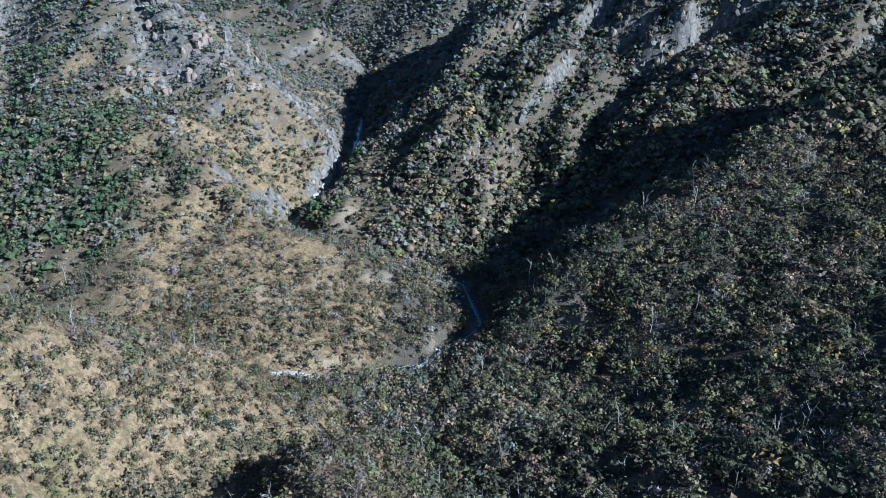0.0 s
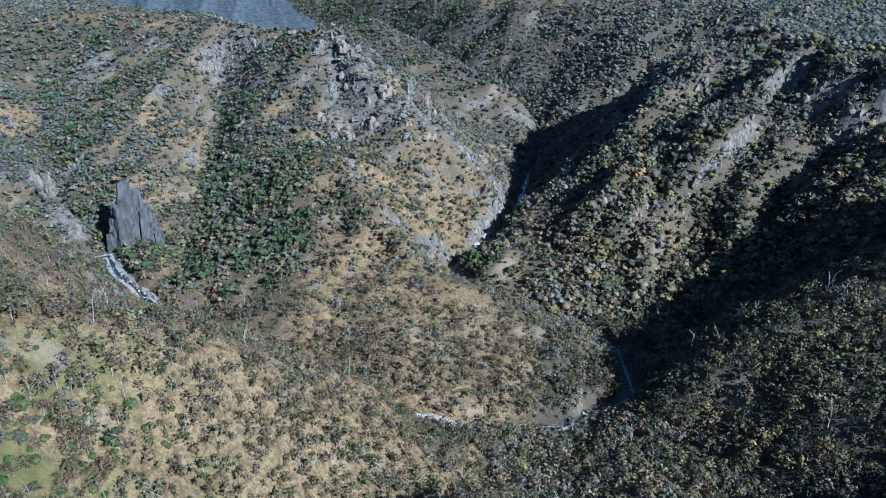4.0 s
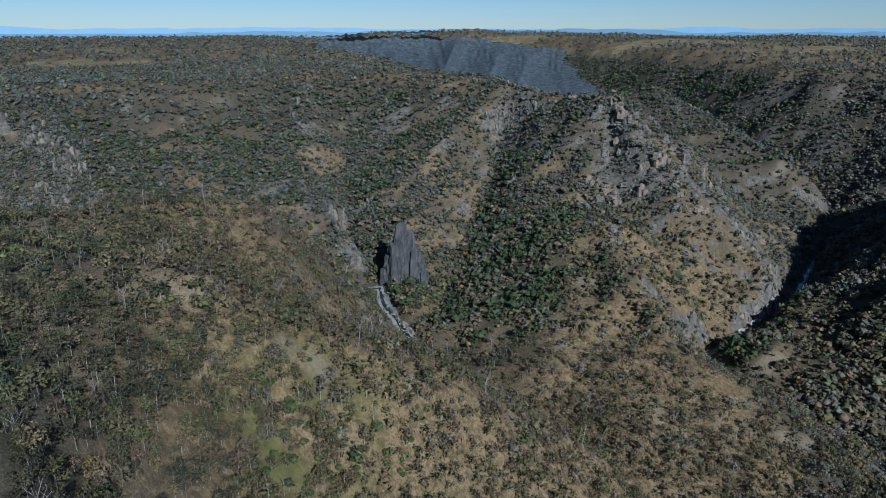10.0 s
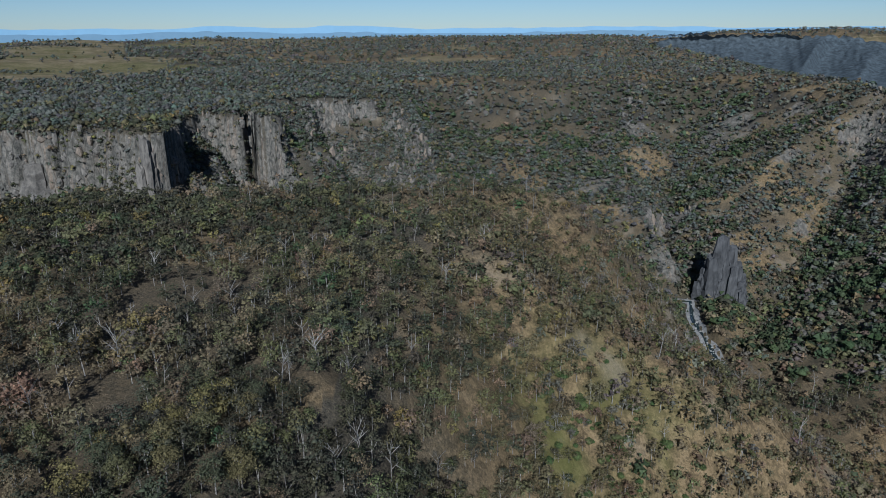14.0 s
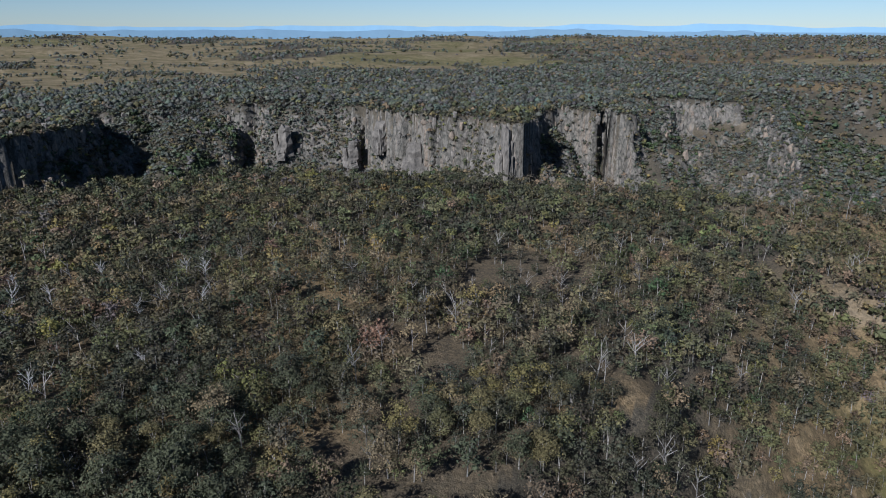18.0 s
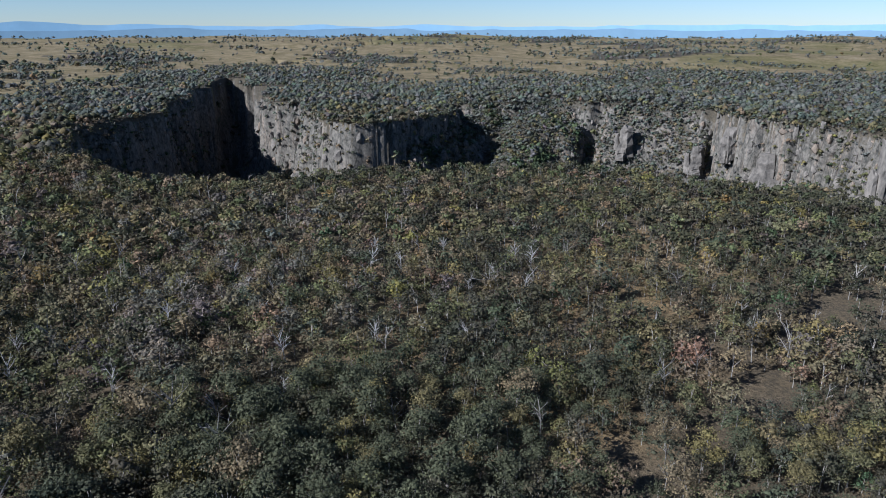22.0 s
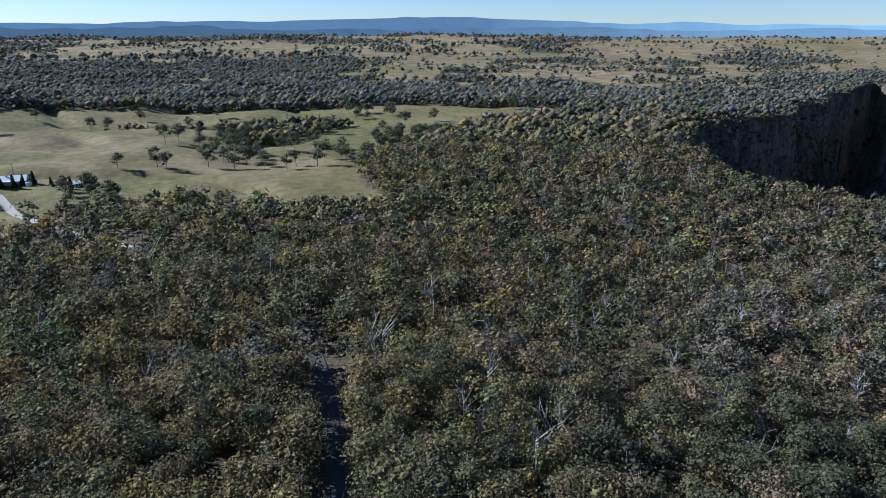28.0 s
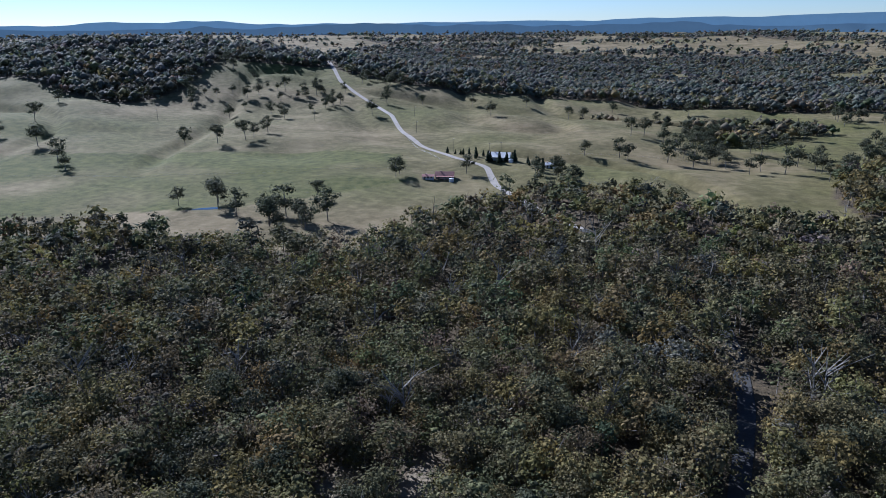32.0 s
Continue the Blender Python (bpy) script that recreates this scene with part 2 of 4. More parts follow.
def lie(x, y):
    """Height of the land from the tables, quick."""
    near = (x > -1495) & (x < 695) & (y > -1095) & (y < 1495)
    return np.where(near, lookup(FINE, x, y), lookup(COARSE, x, y))


# ---- what covers the land ----
PADDOCK = [(620, -120), (395, -198), (315, -262), (248, -250), (220, -262), (178, -268), (160, -288), (156, -320), (144, -368), (130, -408), (98, -434), (52, -428), (-10, -392), (-78, -388),
           (-56, -462), (-58, -515), (-92, -568), (-185, -722), (-300, -806), (-420, -850), (-163, -991), (78, -960), (246, -940), (330, -880), (420, -860), (560, -900), (760, -800), (900, -520), (900, -250)]
WOOD_HILL = [(1150, -640), (860, -615), (720, -590), (655, -600), (640, -690), (690, -820), (900, -1000), (1300, -900)]
GREEN_FIELD = [(620, -200), (430, -235), (330, -300), (280, -330), (225, -400), (205, -440), (260, -520), (330, -520), (480, -430), (700, -330)]
BARE = [(113, -120, 9), (59, -154, 8), (60, -132, 9), (78, -123, 7), (45, -325, 10), (58, -345, 11), (116, -189, 5), (-176, 202, 4), (-168, 216, 4), (-197, 171, 3.5), (-158, 226, 3)]


ROCKY = [(-640, 660, 34), (-746, 735, 60), (-842, 715, 45), (-896, 1033, 50), (-982, 910, 42), (-619, 1054, 45), (-600, 715, 30), (-239, 1763, 50), (-391, 984, 45), (-1968, 1106, 60), (-950, 436, 50)]


def cover(x, y):
    """Shares of open field, lush green, rock, bare soil, water edge and tree cover at x, y."""
    r, az = np.hypot(x, y), np.degrees(np.arctan2(-x, y)) % 360
    e = 4.0
    z = lie(x, y)
    slope = np.hypot(lie(x + e, y) - z, lie(x, y + e) - z) / e
    # how far the slope turns to the sun; cover and its colour follow
    facing = -((lie(x + 6, y) - lie(x - 6, y)) * 0.857 - (lie(x, y + 6) - lie(x, y - 6)) * 0.515) / 12 / np.sqrt(1 + slope ** 2)
    pad = inside(x + 6 * vnoise(x, y, 30, 91), y + 6 * vnoise(x, y, 30, 92), PADDOCK) & ~inside(x, y, WOOD_HILL)
    bias = np.where((az > 86) & (az < 240), -0.08 - 0.25 * smooth(1800, 3500, r), 0.55)
    reach = 1330 + 550 * smooth(128, 92, az)
    far_field = (fbm(x, y, 520, 101, 4) > bias) & (r > reach) & (z > -4)
    far_field |= (r > 2750) & (r < 3600) & (az > 5.5) & (az < 16.5) & (fbm(x, y, 260, 107, 3) > -0.15) & (z > -4)
    far_field |= (fbm(x, y, 300, 105, 3) > 0.25) & (r > reach - 80) & (az > 95) & (az < 165) & (z > -4)
    field = np.where(pad | far_field, 1.0, 0.0)
    gorge = smooth(-2, -25, z)
    patch = fbm(x, y, 42, 111, 3)
    crag = smooth(0.3, 0.7, patch) * smooth(0.45, 0.75, slope)
    flank = np.exp(-(((x + 300) / 130) ** 2 + ((y - 960) / 110) ** 2))
    walls = smooth(-640, -720, x) * smooth(620, 420, y)
    rock = smooth(-2, -16, z) * smooth(0.5, 0.9, slope + 0.25 * vnoise(x, y, 21, 117)) * np.clip(smooth(0.95, 1.6, slope + 0.5 * vnoise(x, y, 15, 115)) + crag * (0.3 + 0.8 * flank + 0.4 * walls), 0, 1)
    rock = np.maximum(rock, 0.75 * flank * smooth(-0.3, 0.35, patch))
    wob = az + 5 * vnoise(x, y, 60, 119)
    wob = np.where(wob > 300, wob - 360, wob)
    for bx, by, br in ROCKY:
        rock = np.maximum(rock, 0.75 * smooth(1.3, 0.5, np.hypot(x - bx, y - by) / br + 0.5 * fbm(x, y, 22, 185, 3)))
    rock = rock * (1 - smooth(690, 620, r)) * (1 - 0.92 * smooth(0, -20, z) * smooth(9, 1, np.where(az > 300, az - 360, az)) * smooth(2.3, 1.7, slope))
    # slopes turned from the sun: dense green cover, also standing in for their shade
    off_sun = smooth(0.12, -0.22, facing + 0.16 * fbm(x, y, 60, 123, 3)) * smooth(580, 680, r) * smooth(-4, -25, z) * smooth(4, 13, np.where(az > 300, az - 360, az))
    green_side = smooth(650, 800, r) * smooth(21, 26, wob) * smooth(72, 66, wob) * smooth(0.3, -0.2, fbm(x, y, 110, 121, 3))
    green_side = np.clip(np.maximum(0.55 * green_side, off_sun) * (1 - 0.7 * smooth(0.15, 0.4, facing)) * (1 - 0.6 * smooth(0.4, 0.9, rock)), 0, 1)
    clear = np.exp(-(((x + 203) / 52) ** 2 + ((y - 196) / 48) ** 2))
    lush = np.clip(inside(x, y, GREEN_FIELD) * (0.6 + 0.5 * vnoise(x, y, 45, 131)) + pad * (0.48 + 0.42 * fbm(x, y, 120, 135, 3)) * smooth(-300, -420, y) + 1.15 * clear * smooth(-0.6, 0.5, fbm(x, y, 24, 133, 2)) + 0.15 * green_side * gorge, 0, 1)
    lush = np.clip(lush + far_field * smooth(0.2, 0.7, vnoise(x, y, 330, 137)) * 0.5, 0, 1)
    bare = np.zeros(np.shape(x))
    for bx, by, br in BARE:
        bare = np.maximum(bare, smooth(br * 1.2, br * 0.6, np.hypot(x - bx, (y - by)) + 3 * vnoise(x, y, 9, 141)))
    bare = np.maximum(bare, gorge * 0.45 * smooth(0.5, 0.95, fbm(x, y, 27, 143, 3)) * (1 - green_side))
    dry = np.where(gorge > 0.02, 0.35 + 0.6 * smooth(0.5, -0.4, fbm(x, y, 70, 151, 2)), 0.3 + 0.65 * smooth(-0.5, 0.4, fbm(x, y, 60, 153, 3)) * smooth(150, 110, az))
    # sun-side contrast put into ground colour: straw on sunny slopes, dark litter off them
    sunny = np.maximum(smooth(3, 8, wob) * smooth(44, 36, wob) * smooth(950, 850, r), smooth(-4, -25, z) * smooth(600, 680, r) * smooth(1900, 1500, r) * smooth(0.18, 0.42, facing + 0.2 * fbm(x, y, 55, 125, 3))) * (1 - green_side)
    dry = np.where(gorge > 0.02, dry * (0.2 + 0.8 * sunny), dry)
    # the slope of the near spur is grassy
    near_slope = smooth(-3, -16, z) * smooth(640, 520, r) * smooth(2, 9, wob) * smooth(74, 54, wob)
    dry = np.maximum(dry, near_slope * 0.9)
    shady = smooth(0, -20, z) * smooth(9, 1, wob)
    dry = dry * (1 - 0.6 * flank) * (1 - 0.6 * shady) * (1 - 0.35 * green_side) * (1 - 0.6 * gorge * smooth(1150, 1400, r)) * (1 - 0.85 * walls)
    water = line_dist(x, y, VALLEYS[0])
    groves = smooth(0.25, 0.75, fbm(x, y, 150, 167, 3))
    lines = smooth(0.07, 0.02, np.abs(vnoise(x + 0.4 * y, y, 420, 169))) * smooth(900, 1400, r)
    tree = np.where(pad, 0.0, np.where(far_field, 0.03 + 0.75 * np.maximum(groves, 0.8 * lines), 0.92 - 0.2 * smooth(130, 165, az) * (r < 640)))
    mosaic = fbm(x, y, 26, 165, 3)
    tree = np.where(gorge > 0.05, 0.97 - 0.2 * near_slope * smooth(-0.2, 0.7, mosaic) - 0.25 * smooth(0.1, 0.8, mosaic) * (1 - near_slope), tree * (1 - 0.3 * smooth(0.3, 0.9, mosaic)))
    tree = tree * (1 - (0.5 - 0.2 * walls) * np.clip(rock * 1.1, 0, 1)) * (1 - 0.12 * clear) * (1 - 0.9 * np.minimum(1, bare * (1 - gorge * 0.4)))
    gaps = smooth(-0.75, 0.1, fbm(x, y, 19, 183, 2))
    edge = (r > 900) & (z > -4) & ~far_field & ~pad
    tree = np.where((gorge > 0.05) & (r > 640) & (sunny < 0.5), np.maximum(tree, 0.97 - 0.5 * rock) * (1 - 0.6 * green_side * (1 - gaps) * smooth(-25, -60, z)), tree)
    tree = np.where(edge, np.maximum(tree, 0.95) * smooth(-1.7, -1.0, fbm(x, y, 90, 161, 2)), tree)
    tree = np.where((r > 640) & (slope < 0.8) & (z < -2) & (sunny < 0.5) & ~pad & ~far_field, 0.97, tree)
    tree = tree * (1 - 0.8 * smooth(-0.2, 0.4, fbm(x, y, 36, 191, 2)) * smooth(70, 82, az) * smooth(114, 100, az) * smooth(360, 280, r))
    tree = tree * (1 - 0.45 * sunny * gorge * (r > 560))
    tree = tree * (water > np.where(x < -380, 11.0, 7.5)) * (line_dist(x, y, DRIVE) > np.where(y > -230, 6.2, 2.5)) * (line_dist(x, y, GRAVEL_ROAD) > 7)
    return dict(z=z, slope=slope, field=field, lush=lush, rock=rock, bare=bare, dry=dry, tree=tree, gorge=gorge, green=green_side, near=near_slope, shady=shady, wood=smooth(48, 55, wob) * smooth(480, 380, r) * gorge, r=r, az=az)


# ---- materials ----
def material(name, rough=0.9, spec=0.2):
    m = bpy.data.materials.new(name)
    m.use_nodes = True
    nt = m.node_tree
    b = nt.nodes["Principled BSDF"]
    b.inputs["Roughness"].default_value = rough
    b.inputs["Specular IOR Level"].default_value = spec
    return m, nt, b


def noise_node(nt, scale, detail=4.0, rough=0.6, stretch=None):
    tex = nt.nodes.new("ShaderNodeTexNoise")
    tex.inputs["Scale"].default_value, tex.inputs["Detail"].default_value, tex.inputs["Roughness"].default_value = scale, detail, rough
    co = nt.nodes.new("ShaderNodeTexCoord")
    if stretch:
        mp = nt.nodes.new("ShaderNodeMapping")
        mp.inputs["Scale"].default_value = stretch
        nt.links.new(co.outputs["Object"], mp.inputs["Vector"])
        nt.links.new(mp.outputs["Vector"], tex.inputs["Vector"])
    else:
        nt.links.new(co.outputs["Object"], tex.inputs["Vector"])
    return tex.outputs["Fac"]


def ramp(nt, fac, *stops):
    node = nt.nodes.new("ShaderNodeValToRGB")
    els = node.color_ramp.elements
    while len(els) < len(stops):
        els.new(0.5)
    for el, (at, col) in zip(els, stops):
        el.position, el.color = at, (*col, 1)
    nt.links.new(fac, node.inputs["Fac"])
    return node.outputs["Color"]


def blend(nt, fac, a, b, how="MIX"):
    node = nt.nodes.new("ShaderNodeMix")
    node.data_type, node.blend_type = "RGBA", how
    for sock, value in ((node.inputs[0], fac), (node.inputs[6], a), (node.inputs[7], b)):
        if isinstance(value, (int, float)):
            sock.default_value = value
        elif isinstance(value, tuple):
            sock.default_value = (*value, 1)
        else:
            nt.links.new(value, sock)
    return node.outputs[2]


def math_node(nt, how, a, b=0.0):
    node = nt.nodes.new("ShaderNodeMath")
    node.operation = how
    for sock, value in zip(node.inputs, (a, b)):
        if isinstance(value, (int, float)):
            sock.default_value = value
        else:
            nt.links.new(value, sock)
    return node.outputs[0]


def attribute(nt, name):
    node = nt.nodes.new("ShaderNodeAttribute")
    node.attribute_name = name
    return node.outputs["Fac"]


def bump(nt, bsdf, height, strength, distance):
    node = nt.nodes.new("ShaderNodeBump")
    node.inputs["Strength"].default_value, node.inputs["Distance"].default_value = strength, distance
    nt.links.new(height, node.inputs["Height"])
    nt.links.new(node.outputs[0], bsdf.inputs["Normal"])


def land_material():
    m, nt, b = material("land", 0.95, 0.1)
    fine, mid, wide = noise_node(nt, 0.9, 5), noise_node(nt, 0.14, 4), noise_node(nt, 0.02, 3)
    litter = ramp(nt, fine, (0.3, (0.032, 0.03, 0.024)), (0.55, (0.068, 0.058, 0.042)), (0.75, (0.13, 0.104, 0.074)))
    straw = ramp(nt, mid, (0.3, (0.125, 0.086, 0.042)), (0.5, (0.215, 0.148, 0.07)), (0.7, (0.31, 0.22, 0.115)))
    straw = blend(nt, 0.5, straw, ramp(nt, fine, (0.3, (0.065, 0.046, 0.025)), (0.7, (0.26, 0.185, 0.105))))
    meadow = ramp(nt, wide, (0.38, (0.13, 0.105, 0.045)), (0.5, (0.2, 0.155, 0.078)), (0.62, (0.31, 0.24, 0.135)))
    meadow = blend(nt, 0.5, meadow, ramp(nt, mid, (0.32, (0.055, 0.046, 0.022)), (0.5, (0.12, 0.092, 0.05)), (0.68, (0.21, 0.16, 0.098))))
    green = ramp(nt, mid, (0.3, (0.05, 0.054, 0.014)), (0.7, (0.125, 0.12, 0.036)))
    streak = noise_node(nt, 0.1, 6, 0.7, (1, 1, 0.14))
    stone = ramp(nt, streak, (0.34, (0.04, 0.038, 0.034)), (0.44, (0.09, 0.083, 0.07)), (0.54, (0.145, 0.127, 0.104)), (0.68, (0.24, 0.165, 0.11)))
    stone = blend(nt, 0.6, stone, ramp(nt, noise_node(nt, 0.22, 6, 0.8, (1, 1, 0.75)), (0.4, (0.034, 0.034, 0.028)), (0.6, (0.2, 0.175, 0.142))))
    soil = ramp(nt, fine, (0.3, (0.19, 0.15, 0.1)), (0.7, (0.31, 0.255, 0.185)))
    straw = blend(nt, 0.8, straw, ramp(nt, noise_node(nt, 0.33, 3, 0.7), (0.42, (0.5, 0.5, 0.48)), (0.56, (1.12, 1.1, 1.08))), "MULTIPLY")
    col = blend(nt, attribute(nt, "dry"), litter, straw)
    col = blend(nt, attribute(nt, "field"), col, meadow)
    col = blend(nt, attribute(nt, "lush"), col, green)
    col = blend(nt, math_node(nt, "MULTIPLY", attribute(nt, "bare"), 0.9), col, soil)
    ragged = math_node(nt, "ADD", math_node(nt, "MULTIPLY", attribute(nt, "rock"), 2.2), math_node(nt, "MULTIPLY", math_node(nt, "SUBTRACT", noise_node(nt, 0.16, 5, 0.7), 0.62), 5.0))
    ragged_node = nt.nodes.new("ShaderNodeClamp")
    nt.links.new(ragged, ragged_node.inputs["Value"])
    crack = nt.nodes.new("ShaderNodeTexVoronoi")
    crack.feature = "DISTANCE_TO_EDGE"
    crack.inputs["Scale"].default_value = 0.1
    cmap = nt.nodes.new("ShaderNodeMapping")
    cmap.inputs["Scale"].default_value = (1, 1, 0.35)
    cco = nt.nodes.new("ShaderNodeTexCoord")
    nt.links.new(cco.outputs["Object"], cmap.inputs["Vector"]), nt.links.new(cmap.outputs["Vector"], crack.inputs["Vector"])
    stone = blend(nt, 1.0, stone, ramp(nt, crack.outputs["Distance"], (0.0, (0.55, 0.55, 0.55)), (0.06, (1, 1, 1))), "MULTIPLY")
    col = blend(nt, ragged_node.outputs[0], col, stone)
    nt.links.new(col, b.inputs["Base Color"])
    bump(nt, b, noise_node(nt, 0.7, 6, 0.7), 0.8, 0.8)
    return m


def leaf_material():
    m, nt, b = material("leaves", 0.8, 0.12)
    tint = nt.nodes.new("ShaderNodeAttribute")
    tint.attribute_name = "tint"
    geo = nt.nodes.new("ShaderNodeNewGeometry")
    k = ramp(nt, geo.outputs["Random Per Island"], (0.0, (0.74, 0.74, 0.74)), (1.0, (1.3, 1.27, 1.2)))
    sprays = ramp(nt, noise_node(nt, 0.85, 4, 0.7), (0.36, (0.7, 0.72, 0.7)), (0.5, (1.0, 1.0, 1.0)), (0.64, (1.4, 1.37, 1.3)))
    col = blend(nt, 1.0, blend(nt, 1.0, tint.outputs["Color"], k, "MULTIPLY"), sprays, "MULTIPLY")
    nt.links.new(col, b.inputs["Base Color"])
    thin, mix = nt.nodes.new("ShaderNodeBsdfTranslucent"), nt.nodes.new("ShaderNodeMixShader")
    nt.links.new(col, thin.inputs["Color"])
    mix.inputs[0].default_value = 0.26
    bump(nt, b, noise_node(nt, 0.8, 4, 0.75), 0.6, 0.6)
    nt.links.new(b.outputs[0], mix.inputs[1]), nt.links.new(thin.outputs[0], mix.inputs[2])
    nt.links.new(mix.outputs[0], nt.nodes["Material Output"].inputs["Surface"])
    return m


def bark_material(name, dark, light):
    m, nt, b = material(name, 0.85, 0.2)
    nt.links.new(ramp(nt, noise_node(nt, 1.5, 4), (0.3, dark), (0.7, light)), b.inputs["Base Color"])
    return m


land_mat = land_material()
leaf_mat = leaf_material()
bark_mat = bark_material("bark", (0.1, 0.088, 0.075), (0.28, 0.255, 0.225))
dead_mat = bark_material("dead_wood", (0.17, 0.155, 0.14), (0.36, 0.34, 0.315))


# ---- ground ----
def point_attribute(me, name, values):
    a = me.attributes.new(name, "FLOAT", "POINT")
    a.data.foreach_set("value", np.asarray(values, np.float32))


def ground_sheet():
    radii = np.concatenate([[0.01, 12], np.arange(30, 110, 8), np.arange(110, 420, 5.0), np.arange(420, 680, 5.0), np.arange(680, 1180, 3.6), np.arange(1180, 1400, 5.5), 1400 * 1.02 ** np.arange(0, 65)])
    radii = radii[radii < 4950]
    ang = np.concatenate([np.arange(-46, 60, 0.4), np.arange(60, 150, 0.22), np.arange(150, 242, 0.45), np.arange(242, 314, 3.0)])
    th = np.radians(ang)
    R, A = np.meshgrid(radii, th, indexing="ij")
    X, Y = (-R * np.sin(A)).ravel(), (R * np.cos(A)).ravel()
    c = cover(X, Y)
    n, m = R.shape
    verts = np.stack([X, Y, ground(X, Y)], 1)
    i, j = np.meshgrid(np.arange(n - 1), np.arange(m), indexing="ij")
    j2 = (j + 1) % m
    faces = np.stack([i * m + j, i * m + j2, (i + 1) * m + j2, (i + 1) * m + j], -1).reshape(-1, 4)[:, ::-1]
    me = mesh_from("ground", verts, faces, [land_mat])
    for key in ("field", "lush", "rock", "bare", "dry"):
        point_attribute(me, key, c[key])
    return tagged(new("ground", me), "dry grassy gorge country with rock walls and tableland", "ground", kind="structure")


land = ground_sheet()

# ---- trees ----
rng = np.random.default_rng(7)


def loose(tris):
    """Vertices and faces of separate triangles."""
    v = np.asarray(tris, float).reshape(-1, 3)
    return v, np.arange(len(v)).reshape(-1, 3)


def join(pieces):
    verts, faces, n = [], [], 0
    for v, f in pieces:
        verts.append(v), faces.append(f + n)
        n += len(v)
    return np.concatenate(verts), np.concatenate(faces)


NOTHING = (np.zeros((0, 3)), np.zeros((0, 3), int))


def tube(points, radii, sides=4):
    """Triangles of a tapered tube through points."""
    pts = np.asarray(points, float)
    rings = []
    for k, p in enumerate(pts):
        d = pts[min(k + 1, len(pts) - 1)] - pts[max(k - 1, 0)]
        d = d / (np.linalg.norm(d) + 1e-9)
        u = np.cross(d, [0.3, 0.9, 0.1]); u = u / np.linalg.norm(u)
        v = np.cross(d, u)
        a = np.arange(sides) * 2 * np.pi / sides
        rings.append(p + radii[k] * (np.cos(a)[:, None] * u + np.sin(a)[:, None] * v))
    tris = []
    for r0, r1 in zip(rings, rings[1:]):
        for k in range(sides):
            q = (k + 1) % sides
            tris += [(r0[k], r0[q], r1[q]), (r0[k], r1[q], r1[k])]
    return loose(tris)


def leaves(centre, radius, count, size, flat=0.7):
    """Loose leaf sprays round a centre: triangles of about that size."""
    d = rng.normal(size=(count, 3))
    d = d / np.linalg.norm(d, axis=1)[:, None] * (rng.random((count, 1)) ** 0.45)
    c = np.asarray(centre) + d * radius * np.array([1, 1, flat])
    n = d + np.array([0, 0, 0.45]) + 0.45 * rng.normal(size=(count, 3))
    n = n / np.linalg.norm(n, axis=1)[:, None]
    u = np.cross(n, rng.normal(size=(count, 3))); u = u / np.linalg.norm(u, axis=1)[:, None]
    v = np.cross(n, u)
    s = size * (0.6 + 0.8 * rng.random((count, 1)))
    return loose(np.stack([c + s * u, c - s * 0.6 * u + s * 0.75 * v, c - s * 0.55 * u - s * 0.7 * v], 1))


OCTA = np.array([(1, 0, 0), (-1, 0, 0), (0, 1, 0), (0, -1, 0), (0, 0, 1), (0, 0, -1)], float)
OCTA_FACES = np.array([(0, 2, 4), (2, 1, 4), (1, 3, 4), (3, 0, 4), (2, 0, 5), (1, 2, 5), (3, 1, 5), (0, 3, 5)])
GOLD = (1 + 5 ** 0.5) / 2
ICO = np.array([(-1, GOLD, 0), (1, GOLD, 0), (-1, -GOLD, 0), (1, -GOLD, 0), (0, -1, GOLD), (0, 1, GOLD), (0, -1, -GOLD), (0, 1, -GOLD), (GOLD, 0, -1), (GOLD, 0, 1), (-GOLD, 0, -1), (-GOLD, 0, 1)]) / math.hypot(1, GOLD)
ICO_FACES = np.array([(0, 11, 5), (0, 5, 1), (0, 1, 7), (0, 7, 10), (0, 10, 11), (1, 5, 9), (5, 11, 4), (11, 10, 2), (10, 7, 6), (7, 1, 8), (3, 9, 4), (3, 4, 2), (3, 2, 6), (3, 6, 8), (3, 8, 9), (4, 9, 5), (2, 4, 11), (6, 2, 10), (8, 6, 7), (9, 8, 1)])


def lump(centre, radius, fine, flat=0.62):
    """An uneven rounded mass of foliage: 20 facets, 80 when fine, 8 when it is None."""
    v, f = (OCTA, OCTA_FACES) if fine is None else (ICO, ICO_FACES)
    if fine:
        v, f, seen = [tuple(p) for p in v], [], {}

        def middle(a, b):
            key = (min(a, b), max(a, b))
            if key not in seen:
                p = np.array(v[a]) + np.array(v[b])
                v.append(tuple(p / np.linalg.norm(p)))
                seen[key] = len(v) - 1
            return seen[key]
        for a, b, c in ICO_FACES:
            ab, bc, ca = middle(a, b), middle(b, c), middle(c, a)
            f += [(a, ab, ca), (b, bc, ab), (c, ca, bc), (ab, bc, ca)]
        v, f = np.array(v), np.array(f)
    v = v * (0.72 + 0.56 * rng.random((len(v), 1)))
    turn = rng.random() * 6.28
    c, s_ = math.cos(turn), math.sin(turn)
    v = np.stack([c * v[:, 0] - s_ * v[:, 1], s_ * v[:, 0] + c * v[:, 1], v[:, 2] * flat * np.where(v[:, 2] < 0, 0.7, 1.0)], 1)
    return v * radius + np.asarray(centre), f


